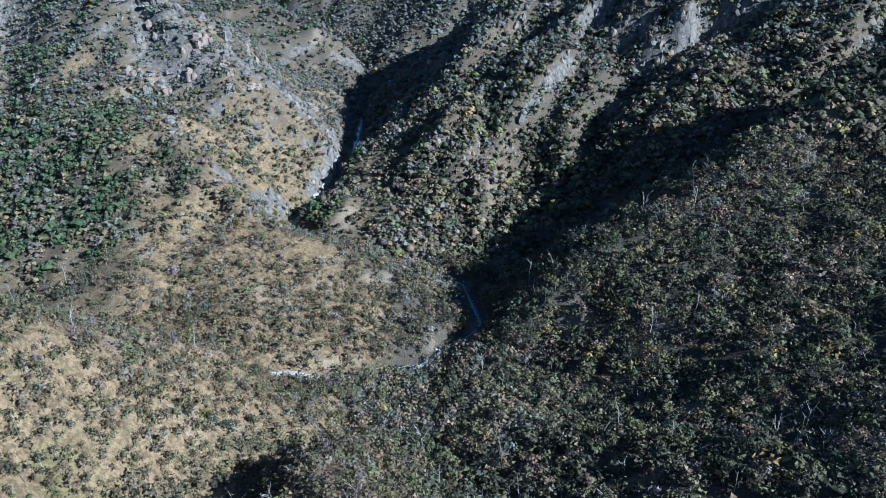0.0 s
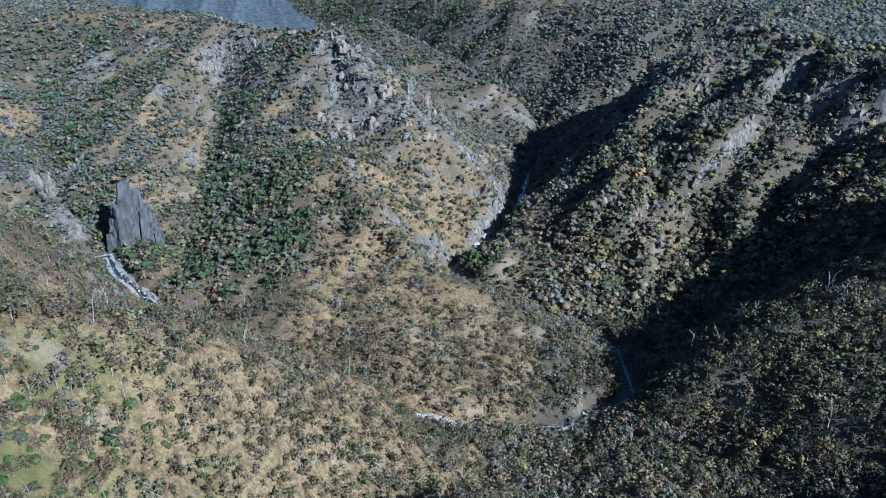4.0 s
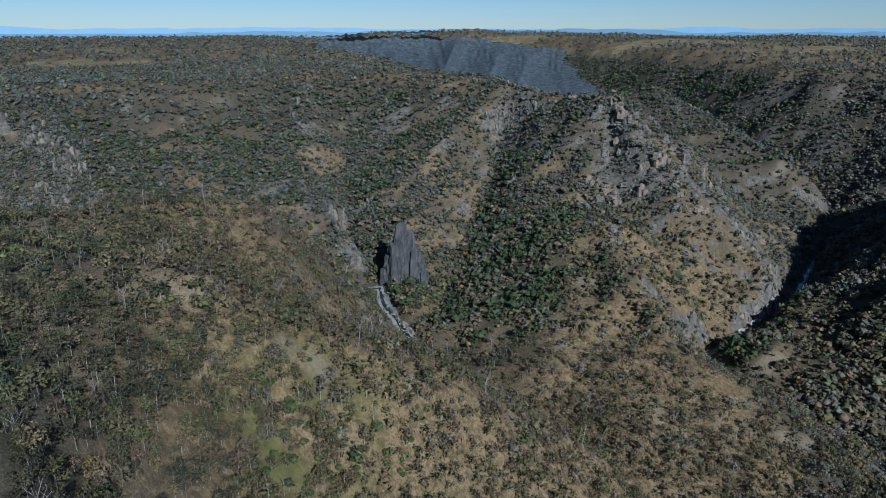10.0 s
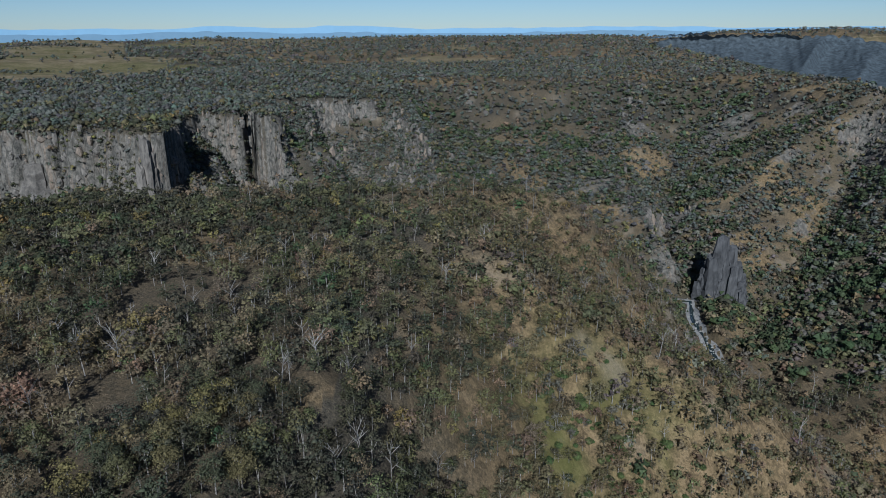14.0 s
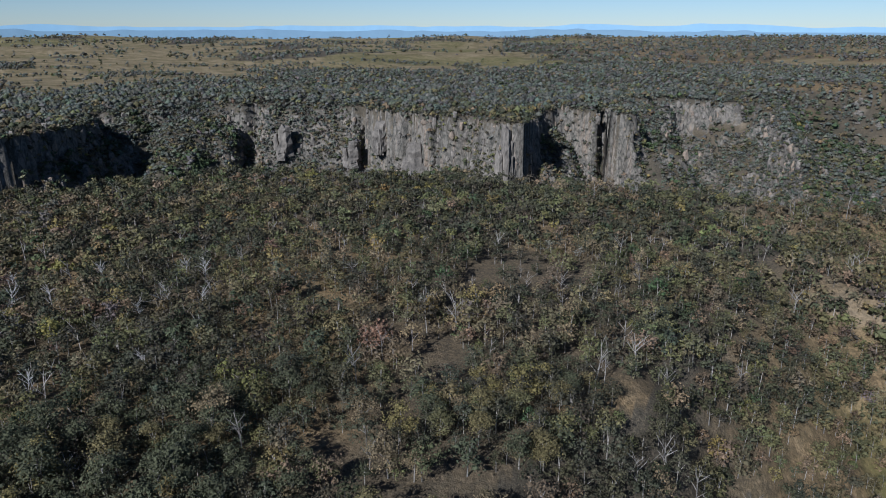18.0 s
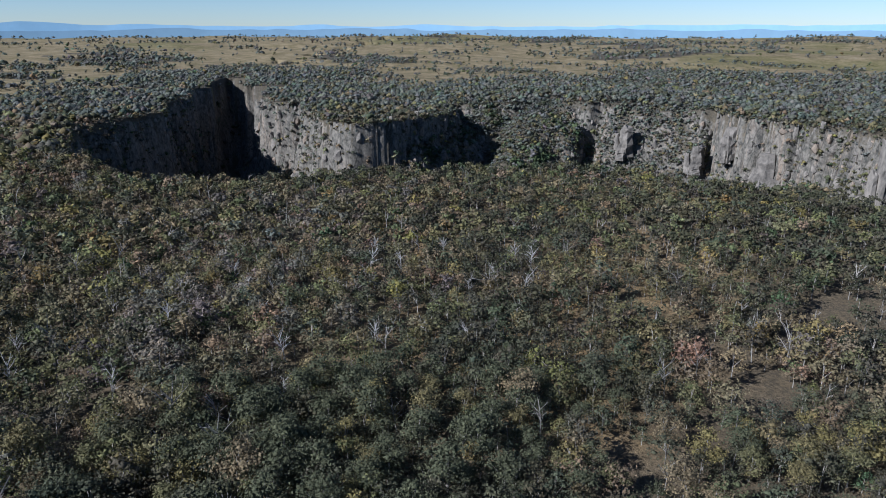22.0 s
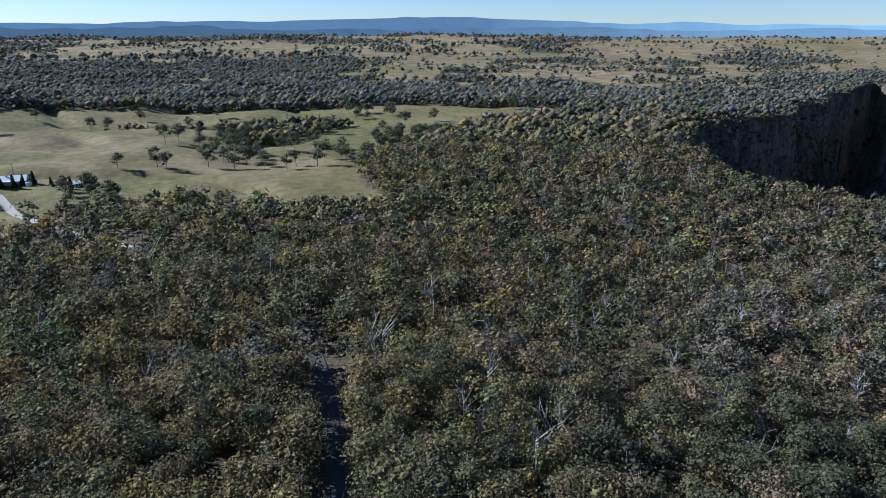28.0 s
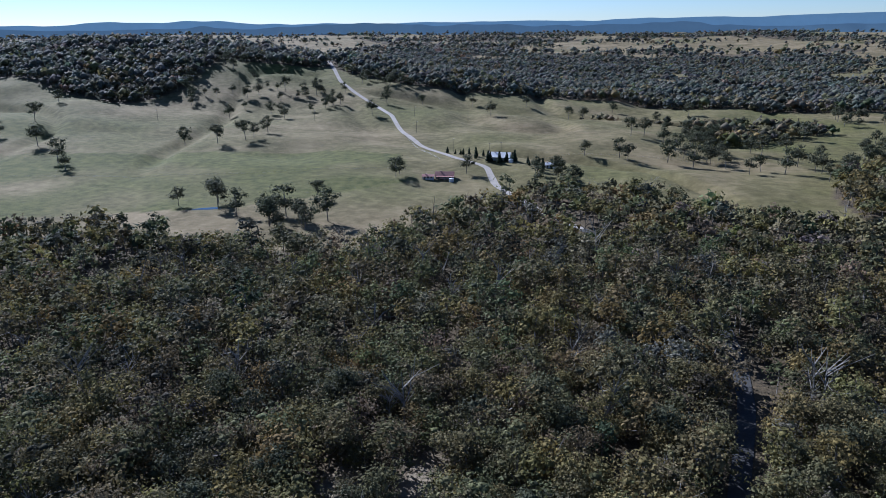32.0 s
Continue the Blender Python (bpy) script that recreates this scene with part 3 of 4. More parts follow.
def tree_shape(height, spread, clumps, per_clump, leaf, limbs=2, sides=3, low=0.45, fine=False, core=1, solid=0.76):
    """Wood and leaf triangles of a gum tree of that height."""
    lean = rng.normal(size=2) * 0.04 * height
    top = np.array([lean[0], lean[1], height * 0.72])
    wood = [tube([(0, 0, -0.6), (lean[0] * 0.4, lean[1] * 0.4, height * 0.35), top], [0.02 * height, 0.014 * height, 0.006 * height], max(sides, 3))]
    crown = []
    for k in range(clumps):
        a = 2.4 * k + rng.random()
        q = spread * (0.2 + 0.7 * rng.random()) * (0.2 if k == 0 else 1)
        z = height * (low + (0.93 - low) * rng.random()) * (1 - 0.12 * q / spread)
        if k == 0:
            z = height * 0.88
        c = np.array([lean[0] + q * math.cos(a), lean[1] + q * math.sin(a), z])
        if k < limbs:
            start = np.array([lean[0] * 0.5, lean[1] * 0.5, height * (0.3 + 0.25 * rng.random())])
            wood.append(tube([start, c], [0.011 * height, 0.004 * height], sides))
        r = spread * (0.4 + 0.22 * rng.random())
        if core and k % core == 0:
            crown.append(lump(c - np.array([0, 0, 0.15 * r]), r * solid, fine))
        if per_clump:
            crown.append(leaves(c, r * 1.2, per_clump, leaf))
    return join(wood) if sides else NOTHING, join(crown)


def dead_shape(height, forks, sides=3):
    lean = rng.normal(size=2) * 0.08 * height
    top = np.array([lean[0], lean[1], height])
    wood = [tube([(0, 0, -0.5), top * 0.5 + rng.normal(size=3) * 0.2, top], [0.022 * height, 0.015 * height, 0.004 * height], sides)]
    for k in range(forks):
        f = 0.35 + 0.55 * rng.random()
        a = rng.random() * 6.28
        start = top * f
        end = start + height * 0.34 * np.array([math.cos(a) * 0.8, math.sin(a) * 0.8, 0.7 + 0.4 * rng.random()]) * (0.6 + 0.5 * rng.random())
        wood.append(tube([start, end], [0.012 * height, 0.004 * height], sides))
        twig = end + height * 0.12 * rng.normal(size=3)
        wood.append(tube([start * 0.4 + end * 0.6, twig], [0.006 * height, 0.003 * height], sides))
    return join(wood), NOTHING


def tint_of(kind, n):
    # blue: leaf tone with the haze of distance mixed in
    base = {"olive": (0.116, 0.108, 0.054), "dark": (0.064, 0.063, 0.04), "brown": (0.158, 0.124, 0.076), "grey": (0.138, 0.126, 0.1), "green": (0.062, 0.08, 0.04), "gold": (0.17, 0.138, 0.055), "blue": (0.104, 0.108, 0.09)}[kind]
    return np.array(base) * (0.75 + 0.5 * rng.random((n, 1))) * (1 + 0.06 * rng.normal(size=(n, 3)))


def forest(name, label, spots, shapes, sizes, tints):
    """One joined mesh of many trees: spots n x 3, a shape, a size and a tint for each."""
    vert_all, face_all, tint_all, mat_all, base = [], [], [], [], 0
    pick = rng.integers(0, len(shapes), len(spots))
    turn = rng.random(len(spots)) * 2 * np.pi
    for k, (wood, crown) in enumerate(shapes):
        sel = np.where(pick == k)[0]
        if not len(sel):
            continue
        p, f = join([wood, crown])
        c, s = np.cos(turn[sel])[:, None], np.sin(turn[sel])[:, None]
        q = np.stack([c * p[:, 0] - s * p[:, 1], s * p[:, 0] + c * p[:, 1], np.repeat(p[None, :, 2], len(sel), 0)], -1)
        q = q * sizes[sel][:, None, None] + spots[sel][:, None, :]
        vert_all.append(q.reshape(-1, 3))
        face_all.append((f[None] + base + len(p) * np.arange(len(sel))[:, None, None]).reshape(-1, 3))
        base += len(p) * len(sel)
        tint_all.append(np.repeat(tints[sel], len(p), axis=0))
        mat_all.append(np.tile(np.r_[np.zeros(len(wood[1]), np.int32), np.ones(len(crown[1]), np.int32)], len(sel)))
    tint, mats = np.concatenate(tint_all), np.concatenate(mat_all)
    me = mesh_from(name, np.concatenate(vert_all), np.concatenate(face_all), [bark_mat, leaf_mat])
    me.polygons.foreach_set("material_index", mats.astype(np.int32))
    a = me.attributes.new("tint", "FLOAT_COLOR", "POINT")
    a.data.foreach_set("color", np.c_[np.clip(tint, 0.01, 1), np.ones(len(tint))].astype(np.float32).ravel())
    return tagged(new(name, me), label, "trees", kind="stuff")


def spread(r0, r1, cell, az0=-42, az1=241, whole=False):
    """Jittered grid of places between two distances, kept by the tree cover there."""
    g = np.arange(-r1, r1, cell)
    X, Y = (a.ravel() for a in np.meshgrid(g, g))
    X, Y = X + cell * 0.48 * rng.uniform(-1, 1, X.size), Y + cell * 0.48 * rng.uniform(-1, 1, X.size)
    r, az = np.hypot(X, Y), np.degrees(np.arctan2(-X, Y))
    az = np.where(az < -90, az + 360, az)
    ok = (r >= r0) & (r < r1) & (az > az0) & (az < az1)
    X, Y = X[ok], Y[ok]
    c = cover(X, Y)
    keep = rng.random(X.size) < (c["tree"] if whole is False else 1.0)
    return np.stack([X, Y, c["z"] - 0.1], 1)[keep], {k: v[keep] for k, v in c.items()}


def choose_tints(c):
    n = len(c["z"])
    u = rng.random(n)
    clump = fbm(c["r"] * np.cos(np.radians(c["az"])), c["r"] * np.sin(np.radians(c["az"])), 60, 171, 2) * 0.28
    # dark tints also carry shade: dense forest at az 50-135, hollow near az 124
    u = np.clip(u + clump - 0.36 * smooth(50, 62, c["az"]) * smooth(135, 115, c["az"]) - 0.16 * smooth(115, 150, c["az"]) - 0.5 * np.exp(-((c["az"] - 124) / 24) ** 2) * smooth(270, 170, c["r"]), 0, 0.999)
    t = np.where((u < 0.24)[:, None], tint_of("dark", n), np.where((u < 0.52)[:, None], tint_of("olive", n), np.where((u < 0.8)[:, None], tint_of("brown", n), tint_of("grey", n))))
    t = np.where(((rng.random(n) < 0.03))[:, None], tint_of("gold", n), t)
    warm = rng.random(n) < 0.65 * smooth(140, 168, c["az"]) * (c["gorge"] < 0.5) * smooth(900, 640, c["r"])
    t = np.where(warm[:, None], np.where((rng.random(n) < 0.4)[:, None], tint_of("gold", n), tint_of("olive", n) * 1.1), t)
    # distance haze put into the leaf tint, growing from 750 to 1100 m
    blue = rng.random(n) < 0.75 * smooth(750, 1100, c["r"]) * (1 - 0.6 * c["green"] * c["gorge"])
    # leaf colour on the shady slopes lightened a touch, to lift their shade
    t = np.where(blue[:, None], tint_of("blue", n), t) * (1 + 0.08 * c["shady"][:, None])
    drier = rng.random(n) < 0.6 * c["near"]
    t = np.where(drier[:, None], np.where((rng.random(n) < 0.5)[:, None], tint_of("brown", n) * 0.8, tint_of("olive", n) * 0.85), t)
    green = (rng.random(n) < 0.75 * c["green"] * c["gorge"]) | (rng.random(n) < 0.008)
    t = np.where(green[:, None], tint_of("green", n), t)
    return t


def bush_shape(height, count, leaf, lumps=2, core=0.5, fine=False):
    """A low scrubby crown without a visible trunk."""
    parts = [leaves((0, 0, height * 0.5), height * 0.62, count, leaf, 0.85)] if count else []
    for k in range(lumps):
        a = 6.28 * rng.random()
        q = 0.0 if k == 0 else height * 0.33
        parts.append(lump((q * math.cos(a), q * math.sin(a), height * (0.5 - 0.12 * k)), height * (core - 0.1 * k), fine, 0.8))
    return NOTHING, join(parts)


def grow(name, label, r0, r1, cell, shapes, size, low, dead=None, ledges=False):
    """Trees between two distances: on the gorge sides (low) or on the tableland."""
    spots, c = spread(r0, r1, cell, 52, 155, True) if ledges else spread(r0, r1, cell)
    sel = ((c["gorge"] > 0.12) & ((c["wood"] < 0.04) | (c["r"] > 330))) == low
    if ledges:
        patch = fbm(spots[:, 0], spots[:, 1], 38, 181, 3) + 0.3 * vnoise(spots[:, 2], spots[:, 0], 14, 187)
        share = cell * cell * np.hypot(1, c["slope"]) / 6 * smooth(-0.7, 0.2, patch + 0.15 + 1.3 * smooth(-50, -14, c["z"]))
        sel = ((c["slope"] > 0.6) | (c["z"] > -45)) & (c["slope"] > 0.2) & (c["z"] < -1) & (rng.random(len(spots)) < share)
    spots, c = spots[sel], {k: v[sel] for k, v in c.items()}
    n = len(spots)
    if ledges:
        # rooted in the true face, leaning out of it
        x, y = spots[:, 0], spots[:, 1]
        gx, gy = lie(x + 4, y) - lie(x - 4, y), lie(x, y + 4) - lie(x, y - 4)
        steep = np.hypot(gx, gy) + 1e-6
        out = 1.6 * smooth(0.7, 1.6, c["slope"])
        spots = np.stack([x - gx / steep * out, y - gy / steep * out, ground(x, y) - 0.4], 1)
    sizes = (0.6 + 0.75 * rng.random(n) ** 1.5) * size * (1 + (0.25 if r0 < 640 else 0.4) * c["shady"]) * (1 + 0.4 * c["green"] * c["gorge"]) * (1 + (0.0 if low else 0.38) * smooth(125, 170, c["az"]))
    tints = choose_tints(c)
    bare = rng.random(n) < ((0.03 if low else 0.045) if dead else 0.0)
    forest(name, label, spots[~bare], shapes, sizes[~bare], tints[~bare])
    if dead:
        forest("dead_" + name, "leafless pale grey trunks scattered through the forest", spots[bare], dead, sizes[bare], tints[bare])


close_shapes = [tree_shape(9.0, 3.7, 10, 46, 0.27, 3, low=0.34, solid=0.4, fine=None) for k in range(12)]
near_shapes = [tree_shape(8.8, 3.8, 8, 28, 0.37, 2, low=0.32, solid=0.46, fine=None) for k in range(12)]
mid_shapes = [tree_shape(8.6, 3.9, 5, 13, 0.76, 1, low=0.36, solid=0.52, fine=None) for _ in range(10)]
bush_shapes = [bush_shape(2.6 + 0.4 * k, 36, 0.34 + 0.045 * k, 1, 0.27, None) for k in range(6)] + [tree_shape(4.8, 2.6, 4, 12, 0.46, 1, low=0.26, solid=0.4, fine=None) for _ in range(6)]
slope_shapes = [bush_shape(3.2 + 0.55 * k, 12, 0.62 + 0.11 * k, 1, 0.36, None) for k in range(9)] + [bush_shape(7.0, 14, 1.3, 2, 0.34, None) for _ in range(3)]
far_shapes = [bush_shape(8.0 + 0.4 * k, 13, 1.6, 1, 0.36, None) for k in range(6)]
tiny_shapes = [bush_shape(8.5, 6, 2.3, 1, 0.38, None) for _ in range(6)]
grow("forest_below", "gum trees on the ridge and slope underneath", 4, 108, 6.6, mid_shapes, 1.05, False)
grow("scrub_below", "dry scrub on the slope underneath", 4, 108, 6.6, bush_shapes, 1.5, True)
grow("near_forest", "olive and brown gum trees in open dry forest", 108, 205, 5.1, close_shapes, 1.06, False, [dead_shape(10, 9) for _ in range(6)])
grow("middle_forest", "olive and brown gum trees thinning along the spur", 205, 330, 5.2, near_shapes, 1.06, False, [dead_shape(10, 6) for _ in range(6)])
grow("spur_forest", "olive and grey gum trees on the spur", 330, 640, 6.0, mid_shapes, 1.05, False, [dead_shape(10, 3) for _ in range(4)])
grow("near_scrub", "dry scrub and stunted gums on grassy slopes", 108, 640, 5.5, bush_shapes, 1.85, True, [dead_shape(7, 4) for _ in range(4)])
grow("gorge_scrub", "dark green scrub and gums on gorge walls", 640, 1350, 5.4, slope_shapes, 1.25, True)
# scrub of the cliff faces; over the chasm wall it also deepens the shade
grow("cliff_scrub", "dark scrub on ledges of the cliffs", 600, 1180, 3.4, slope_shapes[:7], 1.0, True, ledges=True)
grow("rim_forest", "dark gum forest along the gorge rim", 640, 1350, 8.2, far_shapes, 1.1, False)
grow("far_gorge_scrub", "scrub on distant gorge slopes", 1350, 3300, 10.5, tiny_shapes, 1.1, True)
grow("tableland_woods", "dark scattered woods on the tableland", 1350, 2300, 13.0, tiny_shapes, 1.2, False)
grow("distant_woods", "dark woods far out on the tableland", 2300, 4800, 36.0, tiny_shapes, 1.9, False)
grow("distant_gorge_woods", "grey blue woods far up the gorge", 3300, 4800, 18.0, tiny_shapes, 1.6, True)


# ---- river, roads, water ----
def floor_line(line, reach=16):
    """The lowest ground along a line, sampled and smoothed."""
    pts = []
    for a, b in zip(line, line[1:]):
        n = max(2, int(math.hypot(b[0] - a[0], b[1] - a[1]) / 6))
        pts += [(a[0] + (b[0] - a[0]) * k / n, a[1] + (b[1] - a[1]) * k / n) for k in range(n)]
    p = np.array(pts)
    d = np.gradient(p, axis=0)
    nrm = np.stack([-d[:, 1], d[:, 0]], 1) / np.linalg.norm(d, axis=1)[:, None]
    off = np.linspace(-reach, reach, 17)
    grid = p[:, None, :] + off[None, :, None] * nrm[:, None, :]
    z = ground(grid[..., 0].ravel(), grid[..., 1].ravel()).reshape(len(p), -1)
    best = off[np.argmin(z + 0.02 * off[None, :] ** 2, axis=1)]
    kern = np.ones(9) / 9
    for _ in range(2):
        best = np.convolve(np.pad(best, 4, mode="edge"), kern, mode="valid")
    return p + best[:, None] * nrm


def strip(name, line, width, lift, mat, wobble=0.0, across=5, sag=0.0):
    """A ribbon that lies on the ground along a line."""
    p = np.asarray(line, float)
    d = np.gradient(p, axis=0)
    nrm = np.stack([-d[:, 1], d[:, 0]], 1) / np.linalg.norm(d, axis=1)[:, None]
    w = np.broadcast_to(width, len(p)) * 0.5 * (1 + wobble * vnoise(p[:, 0], p[:, 1], 23, 301))
    off = np.linspace(-1, 1, across)
    q = p[:, None, :] + (off[None, :] * w[:, None])[..., None] * nrm[:, None, :]
    z = ground(q[..., 0].ravel(), q[..., 1].ravel()) + lift
    if sag:
        z = np.minimum.reduceat(z, np.arange(0, len(z), across)).repeat(across) + sag
    verts = np.c_[q.reshape(-1, 2), z]
    n = len(p)
    i, j = np.meshgrid(np.arange(n - 1), np.arange(across - 1), indexing="ij")
    faces = np.stack([i * across + j, i * across + j + 1, (i + 1) * across + j + 1, (i + 1) * across + j], -1).reshape(-1, 4)[:, ::-1]
    return new(name, mesh_from(name, verts, faces, [mat]))


def dense(line, step=4.0):
    out = []
    for a, b in zip(line, line[1:]):
        n = max(2, int(math.hypot(b[0] - a[0], b[1] - a[1]) / step))
        out += [(a[0] + (b[0] - a[0]) * k / n, a[1] + (b[1] - a[1]) * k / n) for k in range(n)]
    p = np.array(out + [line[-1][:2]])
    kern = np.ones(7) / 7
    return np.stack([np.convolve(np.pad(p[:, k], 3, mode="edge"), kern, mode="valid") for k in (0, 1)], 1)


def speckled(name, dark, light, scale=0.8, rough=0.9, spec=0.2):
    m, nt, b = material(name, rough, spec)
    tone = ramp(nt, noise_node(nt, scale, 5, 0.7), (0.32, dark), (0.68, light))
    tone = blend(nt, 0.35, tone, ramp(nt, noise_node(nt, scale * 0.12, 3), (0.35, dark), (0.65, light)))
    nt.links.new(tone, b.inputs["Base Color"])
    bump(nt, b, noise_node(nt, scale * 1.6, 5), 0.5, 0.15)
    return m


gravel_mat = speckled("river_gravel", (0.12, 0.113, 0.102), (0.37, 0.345, 0.31), 0.35)
asphalt_mat = speckled("asphalt", (0.035, 0.035, 0.038), (0.075, 0.073, 0.07), 1.2)
dirt_road_mat = speckled("dirt_road", (0.2, 0.175, 0.15), (0.36, 0.32, 0.275), 0.9)
water_mat, wnt, wb = material("water", 0.08, 0.5)
wnt.links.new(ramp(wnt, noise_node(wnt, 0.1, 3), (0.3, (0.012, 0.02, 0.022)), (0.7, (0.03, 0.045, 0.045))), wb.inputs["Base Color"])
bump(wnt, wb, noise_node(wnt, 1.2, 3), 0.15, 0.05)

river_line = floor_line(VALLEYS[0][7:27])
broad = 9 + 8 * smooth(-360, -420, river_line[:, 0]) - 7.2 * smooth(-30, -8, river_line[:, 0])
tagged(strip("river_bed", river_line, broad, 0.35, gravel_mat, 0.6, 7), "pale grey gravel and rock bed of the river", "river bed", kind="structure")
tagged(strip("water", river_line + np.stack([2.5 * vnoise(river_line[:, 0], river_line[:, 1], 30, 311), 2.5 * vnoise(river_line[:, 0], river_line[:, 1], 30, 312)], 1), broad * 0.4, 0.0, water_mat, 0.7, 3, 0.75),
       "dark shallow river water among gravel bars", "river", kind="structure")
tagged(strip("road", dense(DRIVE, 2.5), 4.8, 0.25, asphalt_mat, 0.03, 7), "narrow dark sealed road shaded by forest trees", "road", kind="structure")
tagged(strip("road", dense(GRAVEL_ROAD, 2.5), 5.0, 0.4, dirt_road_mat, 0.1, 7), "pale unsealed country road over grassy hill", "road", kind="structure")


def river_boulders():
    tris = []
    base = np.array([(1, 0, 0), (-1, 0, 0), (0, 1, 0), (0, -1, 0), (0, 0, 0.8), (0, 0, -0.6)], float)
    fc = [(0, 2, 4), (2, 1, 4), (1, 3, 4), (3, 0, 4), (2, 0, 5), (1, 2, 5), (3, 1, 5), (0, 3, 5)]
    for p in river_line[rng.integers(0, len(river_line), 1500)]:
        q = p + rng.normal(size=2) * 3.6
        s = (0.5 + 1.6 * rng.random() ** 3) * (1 + 0.3 * rng.normal(size=(6, 3)))
        z = float(ground(np.array([q[0]]), np.array([q[1]]))[0])
        v = base * s + np.array([q[0], q[1], z + 0.5])
        tris += [v[list(f)] for f in fc]
    t = np.array(tris).reshape(-1, 3)
    me = mesh_from("river_boulders", t, np.arange(len(t)).reshape(-1, 3), [gravel_mat], False)
    return tagged(new("river_boulders", me), "pale grey boulders strewn along the river bed", "boulders", kind="stuff")


river_boulders()


# ---- single things ----
def height(x, y):
    return float(ground(np.array([float(x)]), np.array([float(y)]))[0])


def part(name, me, parent, label=""):
    ob = new(name, me)
    ob.parent = parent
    if label:
        ob["label"] = label
    return ob


def tri_mesh(name, tris, mat, tint=None):
    t, f = tris if isinstance(tris, tuple) else loose(tris)
    me = mesh_from(name, t, f, [mat], isinstance(tris, tuple))
    if tint is not None:
        a = me.attributes.new("tint", "FLOAT_COLOR", "POINT")
        a.data.foreach_set("color", np.tile(np.r_[tint, 1.0], len(t)).astype(np.float32))
    return me


def box_mesh(name, size, mat, at=(0, 0, 0), bevel=0.0):
    bm = bmesh.new()
    bmesh.ops.create_cube(bm, size=1.0, matrix=Matrix.Translation(at) @ Matrix.Diagonal((*size, 1)))
    if bevel:
        bmesh.ops.bevel(bm, geom=bm.edges[:], offset=bevel, segments=1, affect="EDGES")
    me = bpy.data.meshes.new(name)
    bm.to_mesh(me), bm.free()
    me.materials.append(mat)
    return me


def make_tree(kind, wood, crown, tint, label, category, wood_mat=None):
    """A tree thing: an empty at its foot with trunk and crown."""
    ob = tagged(new(kind), label, category)
    part("trunk", tri_mesh("trunk", wood, wood_mat or bark_mat), ob)
    if len(crown[1]):
        part("crown", tri_mesh("crown", crown, leaf_mat, tint), ob)
    return ob


def plant(models, x, y, size, turn, group, used):
    """Stand a copy of one of the models at x, y."""
    model = models[int(turn * 1000) % len(models)]
    m = Matrix.Translation((x, y, height(x, y) - 0.15)) @ Matrix.Rotation(turn, 4, "Z") @ Matrix.Scale(size, 4)
    if model.name not in used:
        used.add(model.name)
        model.matrix_basis = m
        ob = model
    else:
        ob = copy_thing(model, Matrix.Translation((x, y, height(x, y) - 0.15)) @ Matrix.Rotation(turn, 4, "Z"))
        ob.scale = (size, size, size)
    tagged(ob, group=group)
    return ob


PAD_TREES_A = [(230, -300), (297, -337), (318, -322), (287, -322), (262, -316), (250, -319), (236, -325), (241, -366), (206, -322), (271, -259), (480, -508), (430, -495), (420, -520), (418, -532), (425, -560), (500, -745), (453, -722),
               (560, -420), (500, -385), (470, -370), (620, -430), (640, -480), (700, -560), (530, -640)]
PAD_TREES_B = [(540, -760), (500, -770), (470, -790), (420, -810), (395, -760), (360, -790), (385, -700), (263, -760), (310, -830), (250, -845), (190, -835), (170, -815), (112, -560), (78, -556), (85, -565), (92, -665),
               (82, -680), (72, -760), (48, -745), (60, -640), (49, -620), (36, -655), (22, -640), (12, -605), (50, -575), (30, -570)]
PAD_TREES_C = [(-8, -650), (-20, -640), (-40, -668), (-64, -655), (-98, -668), (-104, -655), (-10, -548), (-34, -560), (-56, -580), (-20, -570), (-45, -600), (18, -590), (6, -575), (24, -600), (40, -600), (12, -620),
               (-120, -760), (-150, -790), (-190, -810), (-60, -760), (20, -790), (90, -830), (150, -900), (60, -890)]


def paddock_trees():
    models = []
    for k in range(7):
        wood, crown = tree_shape(11, 3.8, 11, 60, 0.38, 6, 6, 0.4, None, 1, 0.55)
        models.append(make_tree("paddock_tree", wood, crown, (0.08, 0.082, 0.05) if k % 2 else (0.07, 0.076, 0.044), "spreading dark olive gum tree alone in grazed paddock", "tree"))
    used = set()
    for spots in (PAD_TREES_A, PAD_TREES_B, PAD_TREES_C):
        for x, y in spots:
            x, y = x + rng.normal() * 1.5, y + rng.normal() * 1.5
            plant(models, x, y, 1.15 + 0.75 * rng.random(), rng.random() * 6.28, "paddock trees", used)
    # dense clumps
    for cx, cy, sx, sy, n in ((36, -690, 15, 46, 16), (-130, -890, 32, 26, 13), (-320, -900, 40, 30, 10), (-110, -640, 14, 22, 8), (-78, -555, 20, 42, 14), (-135, -690, 34, 40, 16), (420, -850, 20, 20, 8), (240, -310, 30, 14, 6), (110, -470, 16, 10, 6), (158, -478, 28, 12, 11), (215, -440, 10, 8, 2)):
        for _ in range(n):
            x, y = cx + sx * rng.uniform(-1, 1), cy + sy * rng.uniform(-1, 1)
            if line_dist(x, y, GRAVEL_ROAD) > 12:
                plant(models, x, y, 0.95 + 0.7 * rng.random(), rng.random() * 6.28, "paddock trees", used)
    # open woodland on the hillside
    for _ in range(70):
        x, y = rng.uniform(430, 720), rng.uniform(-900, -640)
        if line_dist(x, y, GRAVEL_ROAD) > 14:
            plant(models, x, y, 0.9 + 0.6 * rng.random(), rng.random() * 6.28, "paddock trees", used)


